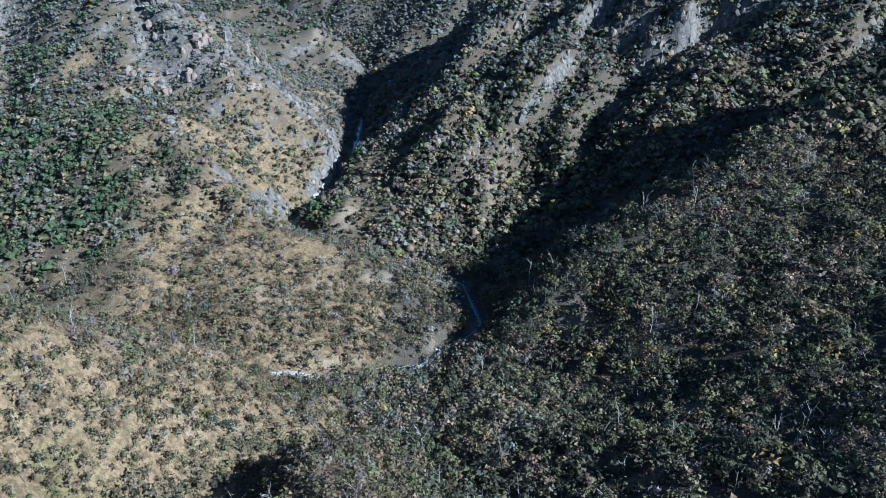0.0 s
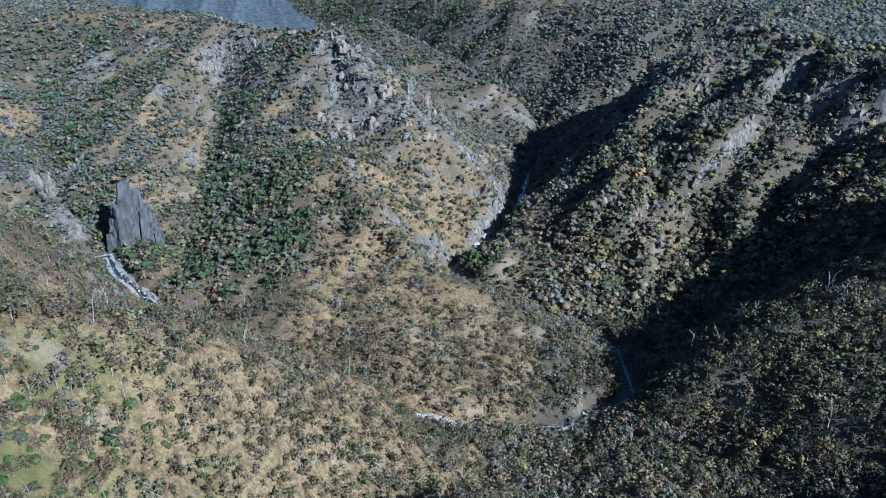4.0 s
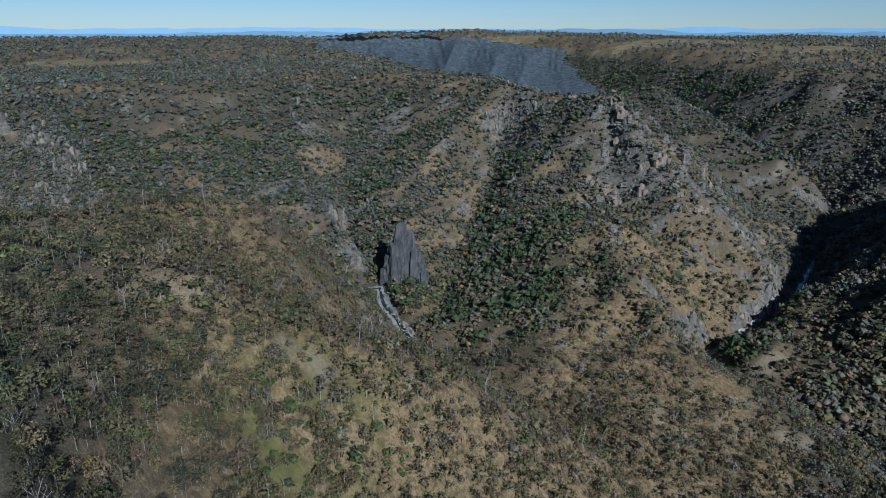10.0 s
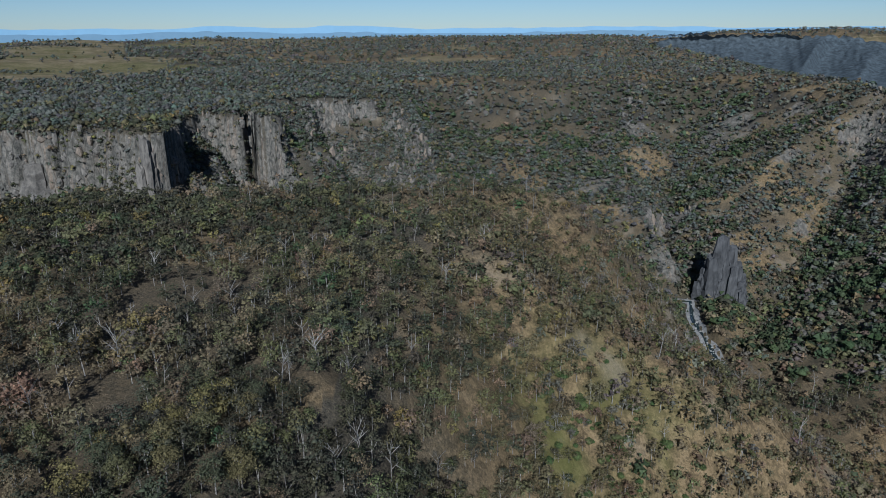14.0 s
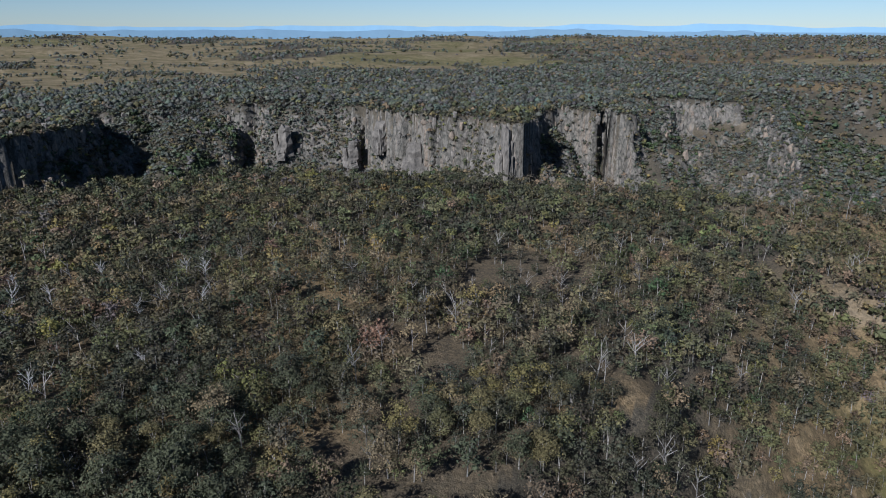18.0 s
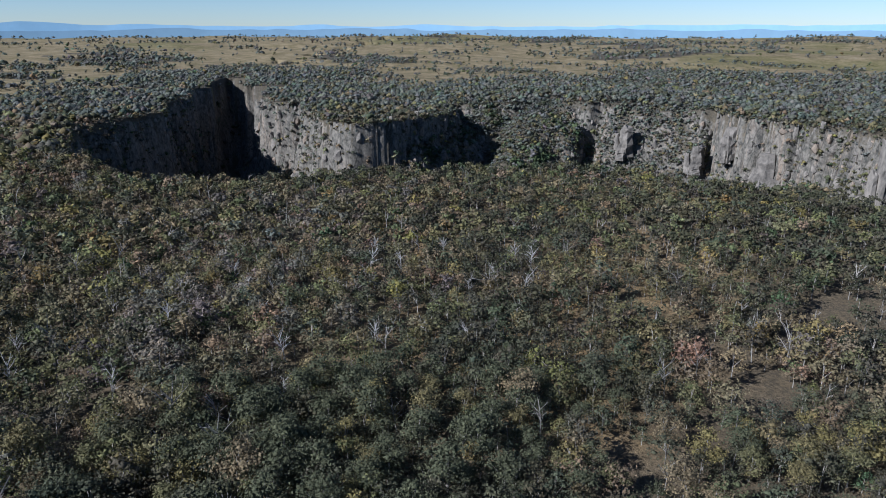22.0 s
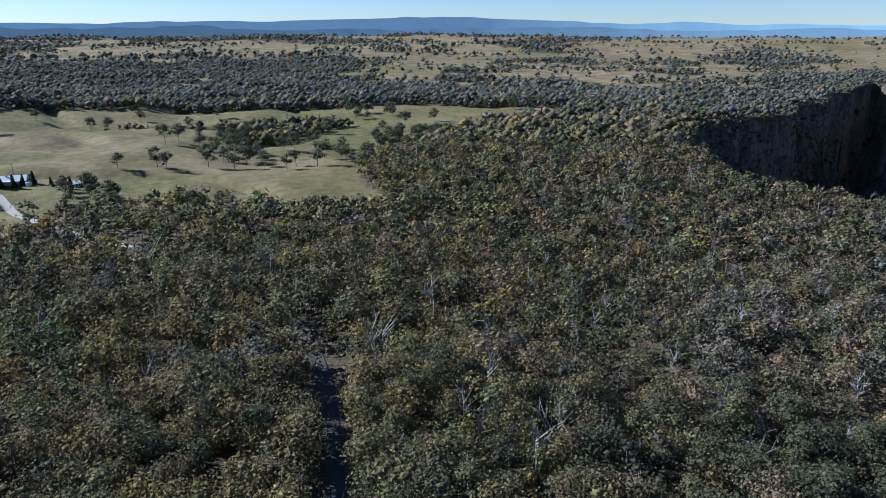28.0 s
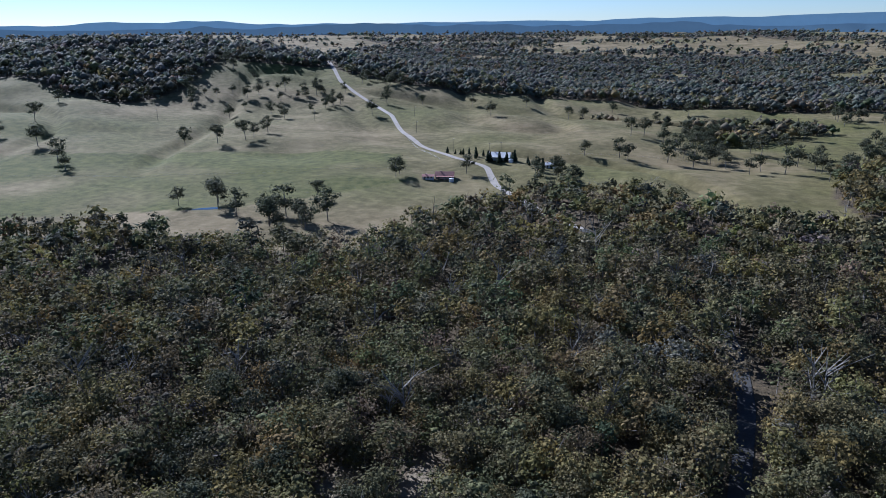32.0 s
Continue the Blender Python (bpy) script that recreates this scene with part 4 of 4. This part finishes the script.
def near_gums():
    models = []
    tints = ((0.115, 0.108, 0.054), (0.135, 0.115, 0.056), (0.074, 0.078, 0.046), (0.155, 0.122, 0.074), (0.16, 0.134, 0.056))
    words = ("olive green", "yellow olive", "dark green", "brownish", "golden olive")
    for k in range(10):
        wood, crown = tree_shape(10, 3.4, 12, 110, 0.23, 7, 6, 0.42, None, 1, 0.42)
        models.append(make_tree("gum_tree", wood, crown, tints[k % 5], words[k % 5] + " gum tree with pale trunk in dry forest", "tree"))
    used = set()
    spots, c = spread(112, 190, 9.5, 44, 238)
    sel = (c["gorge"] < 0.12)
    for x, y, z in spots[sel][:290]:
        a = math.degrees(math.atan2(-x, y)) % 360
        # dark green models here also stand in for the shade of the hollow
        kinds = [models[2], models[7]] if 100 < a < 143 and rng.random() < 0.8 else models
        plant(kinds, x, y, (0.85 + 0.5 * rng.random()) * (1.25 if y < -60 else 1.0), rng.random() * 6.28, "gum trees below", used)


def dead_trees():
    models = []
    for k in range(5):
        wood, none = dead_shape(11, 14, 5)
        models.append(make_tree("dead_tree", wood, none, None, "leafless bleached grey dead tree with forked limbs", "tree", dead_mat))
    used = set()
    spots, c = spread(115, 330, 26, 20, 236)
    for x, y, z in spots[:110]:
        plant(models, x, y, 0.6 + 0.5 * rng.random(), rng.random() * 6.28, "dead trees", used)


def bright_bushes():
    models = []
    for k in range(3):
        crown = join([lump((0, 0, 2.0), 2.2, True, 0.8), lump((1.3, 0.6, 2.4), 1.4, True, 0.8), leaves((0, 0, 2.2), 2.7, 200, 0.4, 0.85), leaves((1.2, 0.6, 2.6), 1.7, 80, 0.4)])
        models.append(make_tree("green_bush", tube([(0, 0, -0.5), (0, 0, 1.8)], [0.2, 0.1], 5), crown, ((0.06, 0.088, 0.032), (0.078, 0.1, 0.036), (0.09, 0.1, 0.042))[k], "dense bright green bush on dry grassy slope", "bush"))
    used = set()
    for x, y, s in ((-229, 192, 1.5), (-209, 230, 1.3), (-222, 205, 0.8), (-212, 178, 0.9), (-200, 205, 0.8), (-235, 178, 1.0), (-190, 240, 0.8), (-205, 190, 0.7)):
        plant(models, x, y, s, x * 0.7 % 6.28, "bright bushes", used)
    for _ in range(110):
        x, y = -203 + rng.normal() * 27, 198 + rng.normal() * 26
        plant(models, x, y, 0.4 + 0.45 * rng.random(), rng.random() * 6.28, "bright bushes", used)


paddock_trees()
near_gums()
dead_trees()
bright_bushes()

# ---- bare rock ----
rock_mat = speckled("rock", (0.035, 0.032, 0.028), (0.23, 0.2, 0.165), 0.45)
dark_rock_mat = speckled("dark_rock", (0.025, 0.025, 0.026), (0.11, 0.105, 0.1), 0.6)
warm_rock_mat = speckled("ochre_rock", (0.08, 0.066, 0.054), (0.28, 0.215, 0.155), 0.5)


def column(width, height_, sides=9, levels=9):
    """Faceted tapering rock column standing on the origin."""
    a = np.arange(sides) * 2 * np.pi / sides + rng.normal(size=sides) * 0.15
    base = width * (0.75 + 0.5 * rng.random(sides))
    rings = []
    shift = np.zeros(2)
    for k in range(levels):
        f = k / (levels - 1)
        r = base * (1.12 - 0.42 * f ** 1.6) * (1 + 0.09 * rng.normal(size=sides))
        shift = shift + rng.normal(size=2) * width * 0.06
        z = height_ * f + (rng.normal(size=sides) * 0.05 * height_ if 0 < k else 0)
        rings.append(np.stack([shift[0] + r * np.cos(a), shift[1] + r * np.sin(a), np.full(sides, 0.0) + z], 1))
    tris = []
    for r0, r1 in zip(rings, rings[1:]):
        for k in range(sides):
            q = (k + 1) % sides
            tris += [(r0[k], r0[q], r1[q]), (r0[k], r1[q], r1[k])]
    cap = rings[-1].mean(0) + np.array([0, 0, height_ * 0.04])
    tris += [(rings[-1][k], rings[-1][(k + 1) % sides], cap) for k in range(sides)]
    return np.array(tris)


def crag(width, height_, count):
    """Several columns grown together, uneven in height."""
    out = [column(width * 0.5, height_)]
    for k in range(count - 1):
        a = rng.random() * 6.28
        c = column(width * (0.22 + 0.2 * rng.random()), height_ * (0.35 + 0.55 * rng.random()))
        out.append(c + np.array([math.cos(a) * width * 0.5, math.sin(a) * width * 0.5, -1.0]))
    return np.concatenate(out)


CRAGS = [tri_mesh("crag", crag(10, 10, 5), m) for m in (rock_mat, rock_mat, rock_mat, rock_mat, rock_mat, rock_mat, warm_rock_mat, dark_rock_mat)]


def stand_crag(x, y, wide, tall, turn, group, label, sink=3.0, model=None):
    ob = new("rock_outcrop", CRAGS[rng.integers(0, 7)] if model is None else CRAGS[model])
    ob.matrix_basis = Matrix.Translation((x, y, height(x, y) - sink)) @ Matrix.Rotation(turn, 4, "Z") @ Matrix.Diagonal((wide / 10, wide / 10, tall / 10, 1))
    return tagged(ob, label, "rock", group)


def rock_walls():
    # buttresses along the far rim
    rim = dense([(p[0], p[1]) for p in FAR_RIM[:17]], 7.0)
    for k in range(0, len(rim), 2):
        x, y = rim[k]
        if abs(y + 395) < 110 or rng.random() < 0.8:
            continue
        # step down from the rim into the gorge
        to = np.array([-620 - x, np.clip(y, -800, 450) * 0.98 - y])
        to = to / np.linalg.norm(to)
        z0 = height(x, y)
        for step in range(4, 70, 3):
            px, py = x + to[0] * step, y + to[1] * step
            drop = z0 - height(px, py)
            if drop > 18 + 75 * rng.random():
                tall = drop * (0.55 + 0.38 * rng.random())
                stand_crag(px, py, 10 + 18 * rng.random() ** 1.5, tall, rng.random() * 6.28, "cliff buttresses", "fluted grey rock buttress on the gorge wall")
                break
    # crags on the flank of the pointed peak and down its crest
    for _ in range(28):
        x, y = -300 + rng.normal() * 75, 950 + rng.normal() * 50
        stand_crag(x, y, 7 + 9 * rng.random(), 5 + 14 * rng.random() ** 2, rng.random() * 6.28, "peak crags", "jagged pale rock crag among dry scrub")
    for (ax, ay), (bx, by), n in (((-449, 1059), (-390, 900), 22), ((-449, 1059), (-257, 946), 20), ((-670, 1114), (-449, 1059), 16), ((-1180, 1100), (-800, 730), 26), ((-1300, 740), (-900, 570), 22), ((-385, 890), (-300, 760), 10)):
        for _ in range(n):
            f = rng.random()
            x, y = ax + (bx - ax) * f + rng.normal() * 12, ay + (by - ay) * f + rng.normal() * 12
            stand_crag(x, y, 6 + 8 * rng.random(), 4 + 10 * rng.random() ** 2, rng.random() * 6.28, "ridge crags", "weathered grey rock outcrop along a scrubby ridge")
    # the tall dark buttress over the side stream
    for x, y, w, h in ((-542, 655, 20, 88), (-534, 659, 18, 74), (-549, 651, 18, 66), (-526, 662, 18, 52), (-555, 648, 17, 40), (-518, 666, 18, 32), (-558, 664, 20, 58)):
        stand_crag(x, y, w, h, x, "stream buttress", "tall dark rock buttress above the stream", 6, 7)


rock_walls()


def cliff_blocks():
    """Broken blocks that stand proud of the cliff faces."""
    g = np.arange(-1350, 700, 5.0)
    h = np.arange(-1100, 1300, 5.0)
    X, Y = (a.ravel() for a in np.meshgrid(g, h))
    X, Y = X + rng.uniform(-2.4, 2.4, X.size), Y + rng.uniform(-2.4, 2.4, X.size)
    r = np.hypot(X, Y)
    X, Y = X[(r > 600) & (r < 1250)], Y[(r > 600) & (r < 1250)]
    z = lie(X, Y)
    slope = np.hypot(lie(X + 4, Y) - lie(X - 4, Y), lie(X, Y + 4) - lie(X, Y - 4)) / 8
    clump = fbm(X, Y, 40, 195, 2)
    keep = (z < -3) & (rng.random(X.size) < smooth(1.0, 1.9, slope + 0.35 * clump) * 0.62)
    X, Y, z = X[keep], Y[keep], z[keep]
    n = len(X)
    size = 1.6 + 3.6 * rng.random(n) ** 2
    v = ICO[None] * (0.62 + 0.6 * rng.random((n, 12, 1))) * size[:, None, None] * np.stack([np.ones(n), np.ones(n), 1.1 + 1.3 * rng.random(n)], 1)[:, None]
    v = v + np.stack([X, Y, z + rng.uniform(-6, 3, n)], 1)[:, None]
    f = ICO_FACES[None] + 12 * np.arange(n)[:, None, None]
    me = mesh_from("cliff_blocks", v.reshape(-1, 3), f.reshape(-1, 3), [rock_mat, warm_rock_mat], False)
    me.polygons.foreach_set("material_index", np.repeat((rng.random(n) < 0.25).astype(np.int32), 20))
    return tagged(new("cliff_blocks", me), "broken grey and ochre rock on the cliff faces", "rock", kind="stuff")


cliff_blocks()


# ---- the farm ----
iron_red = speckled("red_iron", (0.2, 0.085, 0.07), (0.36, 0.17, 0.14), 1.1, 0.6, 0.4)
iron_white = speckled("pale_iron", (0.5, 0.5, 0.5), (0.75, 0.75, 0.74), 0.9, 0.5, 0.4)
board_white = speckled("painted_boards", (0.45, 0.43, 0.4), (0.66, 0.63, 0.58), 1.3, 0.7, 0.3)
board_pink = speckled("weathered_boards", (0.3, 0.2, 0.17), (0.5, 0.36, 0.3), 1.3, 0.7, 0.3)
dark_glass, gnt, gb = material("window_glass", 0.1, 0.5)
gb.inputs["Base Color"].default_value = (0.03, 0.035, 0.04, 1)
pole_mat = speckled("pole_wood", (0.09, 0.075, 0.06), (0.2, 0.17, 0.14), 3.0)
wire_mat, wire_nt, wire_b = material("fence_wire", 0.4, 0.5)
wire_b.inputs["Base Color"].default_value, wire_b.inputs["Metallic"].default_value = (0.35, 0.35, 0.35, 1), 1.0


def gable_mesh(name, length, width, rise, mat, overhang=0.5, thick=0.12):
    """A pitched sheet roof with thickness, its eaves at z = 0, ridge along x."""
    L, W = length / 2 + overhang, width / 2 + overhang
    drop = rise / (width / 2) * overhang
    prof = [(-W, -drop), (0, rise), (W, -drop), (W, -drop - thick), (0, rise - thick), (-W, -drop - thick)]
    verts = [(-L, y, z) for y, z in prof] + [(L, y, z) for y, z in prof]
    faces = [(k, (k + 1) % 6, 6 + (k + 1) % 6, 6 + k) for k in range(6)] + [(3, 2, 1, 4), (4, 1, 0, 5), (7, 8, 9, 10), (6, 7, 10, 11)]
    me = bpy.data.meshes.new(name)
    me.from_pydata(verts, [], faces)
    me.materials.append(mat)
    return me


def gable_wall(name, length, width, tall, rise, mat):
    """House walls closed up to the gables."""
    L, W = length / 2, width / 2
    prof = [(-W, -0.5), (W, -0.5), (W, tall), (0, tall + rise - 0.15), (-W, tall)]
    verts = [(-L, y, z) for y, z in prof] + [(L, y, z) for y, z in prof]
    faces = [(k, (k + 1) % 5, 5 + (k + 1) % 5, 5 + k) for k in range(5)] + [(4, 3, 2, 1, 0), (5, 6, 7, 8, 9)]
    me = bpy.data.meshes.new(name)
    me.from_pydata(verts, [], faces)
    me.materials.append(mat)
    return me


def house(name, label, x, y, turn, length, width, tall, rise, wall_mat, roof_mat, verandah):
    ob = tagged(new(name), label, "house")
    ob.matrix_basis = Matrix.Translation((x, y, height(x, y))) @ Matrix.Rotation(turn, 4, "Z")
    part("wall", gable_wall("wall", length, width, tall, rise, wall_mat), ob)
    roof = part("roof", gable_mesh("roof", length, width, rise, roof_mat), ob)
    roof.location = (0, 0, tall + 0.13)
    for side in (-1, 1):
        for k in range(3):
            win = part("window", box_mesh("window", (1.3, 0.08, 1.2), dark_glass, (-length / 2 + length * (k + 0.7) / 3.4, side * (width / 2 + 0.03), 1.6)), ob)
            part("frame", box_mesh("frame", (1.5, 0.06, 0.1), board_white, (-length / 2 + length * (k + 0.7) / 3.4, side * (width / 2 + 0.05), 2.28)), win)
    part("door", box_mesh("door", (0.9, 0.08, 2.05), pole_mat, (length * 0.32, width / 2 + 0.03, 1.02)), ob)
    part("chimney", box_mesh("chimney", (0.8, 0.8, 2.2), board_pink, (length * 0.2, 0.6, tall + rise * 0.8), 0.04), ob)
    if verandah:
        v = part("verandah_roof", box_mesh("verandah_roof", (length + 0.6, 2.6, 0.1), roof_mat, (0, width / 2 + 1.75, tall - 0.35)), ob)
        for k in range(5):
            part("post", box_mesh("post", (0.12, 0.12, tall - 0.3), board_white, (-length / 2 + length * k / 4, width / 2 + 2.9, (tall - 0.5) / 2)), ob)
    return ob


def water_tank(x, y, r, h):
    ob = tagged(new("water_tank"), "round pale corrugated iron rainwater tank", "tank", "water tanks")
    ob.matrix_basis = Matrix.Translation((x, y, height(x, y) - 0.1))
    bm = bmesh.new()
    for k in range(10):
        bmesh.ops.create_cone(bm, cap_ends=False, segments=20, radius1=r if k % 2 else r * 0.975, radius2=r * 0.975 if k % 2 else r, depth=h / 10, matrix=Matrix.Translation((0, 0, h * (k + 0.5) / 10)))
    me = bpy.data.meshes.new("tank_body")
    bm.to_mesh(me), bm.free()
    me.materials.append(iron_white)
    part("tank_body", me, ob)
    bm = bmesh.new()
    bmesh.ops.create_cone(bm, cap_ends=True, segments=20, radius1=r * 1.02, radius2=0.2, depth=0.5, matrix=Matrix.Translation((0, 0, h + 0.25)))
    me = bpy.data.meshes.new("lid")
    bm.to_mesh(me), bm.free()
    me.materials.append(iron_white)
    part("lid", me, ob)


def power_pole():
    ob = tagged(new("power_pole"), "tall grey timber power pole with a crossarm", "pole", "power poles")
    part("pole", tri_mesh("pole", tube([(0, 0, -0.6), (0, 0, 6), (0, 0, 12)], [0.2, 0.17, 0.13], 8), pole_mat), ob)
    arm = part("crossarm", box_mesh("crossarm", (2.4, 0.14, 0.16), pole_mat, (0, 0.16, 11.3)), ob)
    for x in (-1.0, 0.0, 1.0):
        part("insulator", tri_mesh("insulator", tube([(x, 0.16, 11.35), (x, 0.16, 11.65)], [0.06, 0.05], 6), iron_white), arm)
    return ob


def fence(line, label):
    """Timber posts and three wires along a line."""
    p = dense(line, 5.5)
    ob = tagged(new("fence"), label, "fence", "paddock fences")
    post = box_mesh("post", (0.16, 0.16, 1.5), pole_mat, (0, 0, 0.55), 0.02)
    for x, y in p:
        q = part("post", post, ob)
        q.location = (x, y, height(x, y))
    for lift in (0.45, 0.8, 1.15):
        part("wire", tri_mesh("wire", tube([(x, y, height(x, y) + lift) for x, y in p], [0.02] * len(p), 3), wire_mat), ob)


house("farmhouse", "small farmhouse with faded red iron roof", 192, -456, 0.35, 13, 7, 2.8, 2.0, board_pink, iron_red, True)
house("shed", "low farm shed with faded red iron roof", 201, -447, 0.35, 8, 5, 2.3, 0.9, board_white, iron_red, False)
house("homestead", "pale weatherboard homestead with white iron roof", 172, -520, 0.15, 17, 9, 3.0, 2.4, board_white, iron_white, True)
house("shed", "pale iron shed among trees", 128, -505, 0.6, 8, 6, 2.6, 1.2, board_white, iron_white, False)
water_tank(184, -449, 1.7, 2.4)
water_tank(160, -512, 1.9, 2.4)
pole = power_pole()
for k, (x, y) in enumerate(((222, -546), (191, -551), (182, -554), (287, -751), (330, -700), (420, -640), (560, -560), (300, -640))):
    m = Matrix.Translation((x, y, height(x, y))) @ Matrix.Rotation(0.4 + 0.05 * k, 4, "Z")
    if k == 0:
        pole.matrix_basis = m
    else:
        copy_thing(pole, m)
fence([(630, -285), (480, -345), (350, -400), (262, -445), (225, -470)], "timber post and wire fence across green paddock")
fence([(215, -505), (262, -560), (305, -620), (352, -695), (420, -755)], "timber post and wire fence beside the unsealed road")
fence([(160, -545), (60, -585), (-30, -600)], "timber post and wire fence across dry pasture")


def conifers():
    models = []
    for k in range(3):
        crown = [leaves((0, 0, 0.8 + 0.75 * j), 2.6 * (1 - j / 11), 40, 0.45, 0.6) for j in range(10)] + [lump((0, 0, 1.6), 2.0, False, 0.9), lump((0, 0, 3.6), 1.5, False, 1.2)]
        models.append(make_tree("conifer", tube([(0, 0, -0.4), (0, 0, 7.5)], [0.18, 0.04], 5), join(crown), (0.025, 0.04, 0.022), "dark pointed conifer in a homestead hedge", "tree"))
    used = set()
    for k in range(20):
        x, y = 222 - 5.2 * k + rng.normal() * 4, -535 + 1.6 * k + rng.normal() * 3.5 + (6 if 6 < k < 11 else 0)
        plant(models, x, y, 0.5 + 0.7 * rng.random(), rng.random() * 6.28, "homestead conifers", used)


conifers()


def farm_dam(x, y, rx, ry, turn):
    a = np.linspace(0, 2 * np.pi, 33)[:-1]
    wob = 1 + 0.12 * np.sin(3 * a + 1) + 0.06 * np.sin(5 * a)
    px, py = rx * np.cos(a) * wob, ry * np.sin(a) * wob
    X, Y = x + px * math.cos(turn) - py * math.sin(turn), y + px * math.sin(turn) + py * math.cos(turn)
    z = float(ground(X, Y).max()) + 0.08
    bm = bmesh.new()
    bm.faces.new([bm.verts.new((float(u), float(v), z)) for u, v in zip(X, Y)])
    me = bpy.data.meshes.new("water")
    bm.to_mesh(me), bm.free()
    me.materials.append(water_mat)
    tagged(new("water", me), "small farm dam reflecting the sky beneath trees", "dam", kind="structure")


farm_dam(292, -322, 8, 2.6, 0.55)
farm_dam(470, -640, 7, 2.5, 0.3)

# ---- distance ----
def hill_ring(name, radius, base, profile, color, haze_glow):
    """A rim of far hills beyond the tableland."""
    az = np.arange(-50, 245, 0.25)
    th = np.radians(az)
    top = base + np.maximum(profile(az), 0.0)
    verts = []
    for k, (lift, out) in enumerate(((0.0, -30.0), (0.5, 0.0), (1.0, 25.0))):
        rr = radius + out
        verts.append(np.stack([-rr * np.sin(th), rr * np.cos(th), base - 60 + (top - base + 60) * lift], 1))
    m = len(az)
    i, j = np.meshgrid(np.arange(2), np.arange(m - 1), indexing="ij")
    faces = np.stack([i * m + j, i * m + j + 1, (i + 1) * m + j + 1, (i + 1) * m + j], -1).reshape(-1, 4)[:, ::-1]
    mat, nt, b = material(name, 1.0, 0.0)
    # distance haze put into the blue colour and a faint emission
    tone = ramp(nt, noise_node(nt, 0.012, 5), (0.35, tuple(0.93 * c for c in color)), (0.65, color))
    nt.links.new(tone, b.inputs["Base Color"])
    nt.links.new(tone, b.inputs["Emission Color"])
    b.inputs["Emission Strength"].default_value = haze_glow
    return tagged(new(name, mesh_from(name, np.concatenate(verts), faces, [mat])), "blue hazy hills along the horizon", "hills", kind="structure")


def far_range(name, label, az0, az1, radius, foot, crest, color, haze_glow):
    """A wooded range seen far up the gorge: ravined front slope and crest."""
    az = np.arange(az0, az1, 0.06)
    f = np.linspace(0, 1, 22)
    A, Fr = np.meshgrid(az, f, indexing="ij")
    spur = np.abs(vnoise(A * 60 + Fr * 90, Fr * 60, 190, 401)) * 300 + np.abs(vnoise(A * 60 - Fr * 120, Fr * 140, 70, 403)) * 60
    R = radius + 900 * Fr + spur * np.sin(np.pi * np.clip(Fr, 0, 1)) ** 0.7
    Z = foot + (crest(A) - foot) * Fr ** 0.8 + 9 * vnoise(A * 60, Fr * 300, 14, 405) * Fr
    th = np.radians(A)
    n, m = A.shape
    i, j = np.meshgrid(np.arange(n - 1), np.arange(m - 1), indexing="ij")
    faces = np.stack([i * m + j, (i + 1) * m + j, (i + 1) * m + j + 1, i * m + j + 1], -1).reshape(-1, 4)
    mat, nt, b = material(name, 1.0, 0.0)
    # air haze painted into the slope colour, with a little emission
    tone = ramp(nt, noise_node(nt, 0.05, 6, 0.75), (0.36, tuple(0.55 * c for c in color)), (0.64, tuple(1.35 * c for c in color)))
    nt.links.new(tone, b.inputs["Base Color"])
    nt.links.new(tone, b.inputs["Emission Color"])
    b.inputs["Emission Strength"].default_value = haze_glow
    verts = np.stack([-R * np.sin(th), R * np.cos(th), Z], -1).reshape(-1, 3)
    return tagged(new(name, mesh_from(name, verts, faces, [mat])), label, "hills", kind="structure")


def bumps(az, *peaks):
    return sum(h * np.exp(-((az - a) / w) ** 2) for a, w, h in peaks)


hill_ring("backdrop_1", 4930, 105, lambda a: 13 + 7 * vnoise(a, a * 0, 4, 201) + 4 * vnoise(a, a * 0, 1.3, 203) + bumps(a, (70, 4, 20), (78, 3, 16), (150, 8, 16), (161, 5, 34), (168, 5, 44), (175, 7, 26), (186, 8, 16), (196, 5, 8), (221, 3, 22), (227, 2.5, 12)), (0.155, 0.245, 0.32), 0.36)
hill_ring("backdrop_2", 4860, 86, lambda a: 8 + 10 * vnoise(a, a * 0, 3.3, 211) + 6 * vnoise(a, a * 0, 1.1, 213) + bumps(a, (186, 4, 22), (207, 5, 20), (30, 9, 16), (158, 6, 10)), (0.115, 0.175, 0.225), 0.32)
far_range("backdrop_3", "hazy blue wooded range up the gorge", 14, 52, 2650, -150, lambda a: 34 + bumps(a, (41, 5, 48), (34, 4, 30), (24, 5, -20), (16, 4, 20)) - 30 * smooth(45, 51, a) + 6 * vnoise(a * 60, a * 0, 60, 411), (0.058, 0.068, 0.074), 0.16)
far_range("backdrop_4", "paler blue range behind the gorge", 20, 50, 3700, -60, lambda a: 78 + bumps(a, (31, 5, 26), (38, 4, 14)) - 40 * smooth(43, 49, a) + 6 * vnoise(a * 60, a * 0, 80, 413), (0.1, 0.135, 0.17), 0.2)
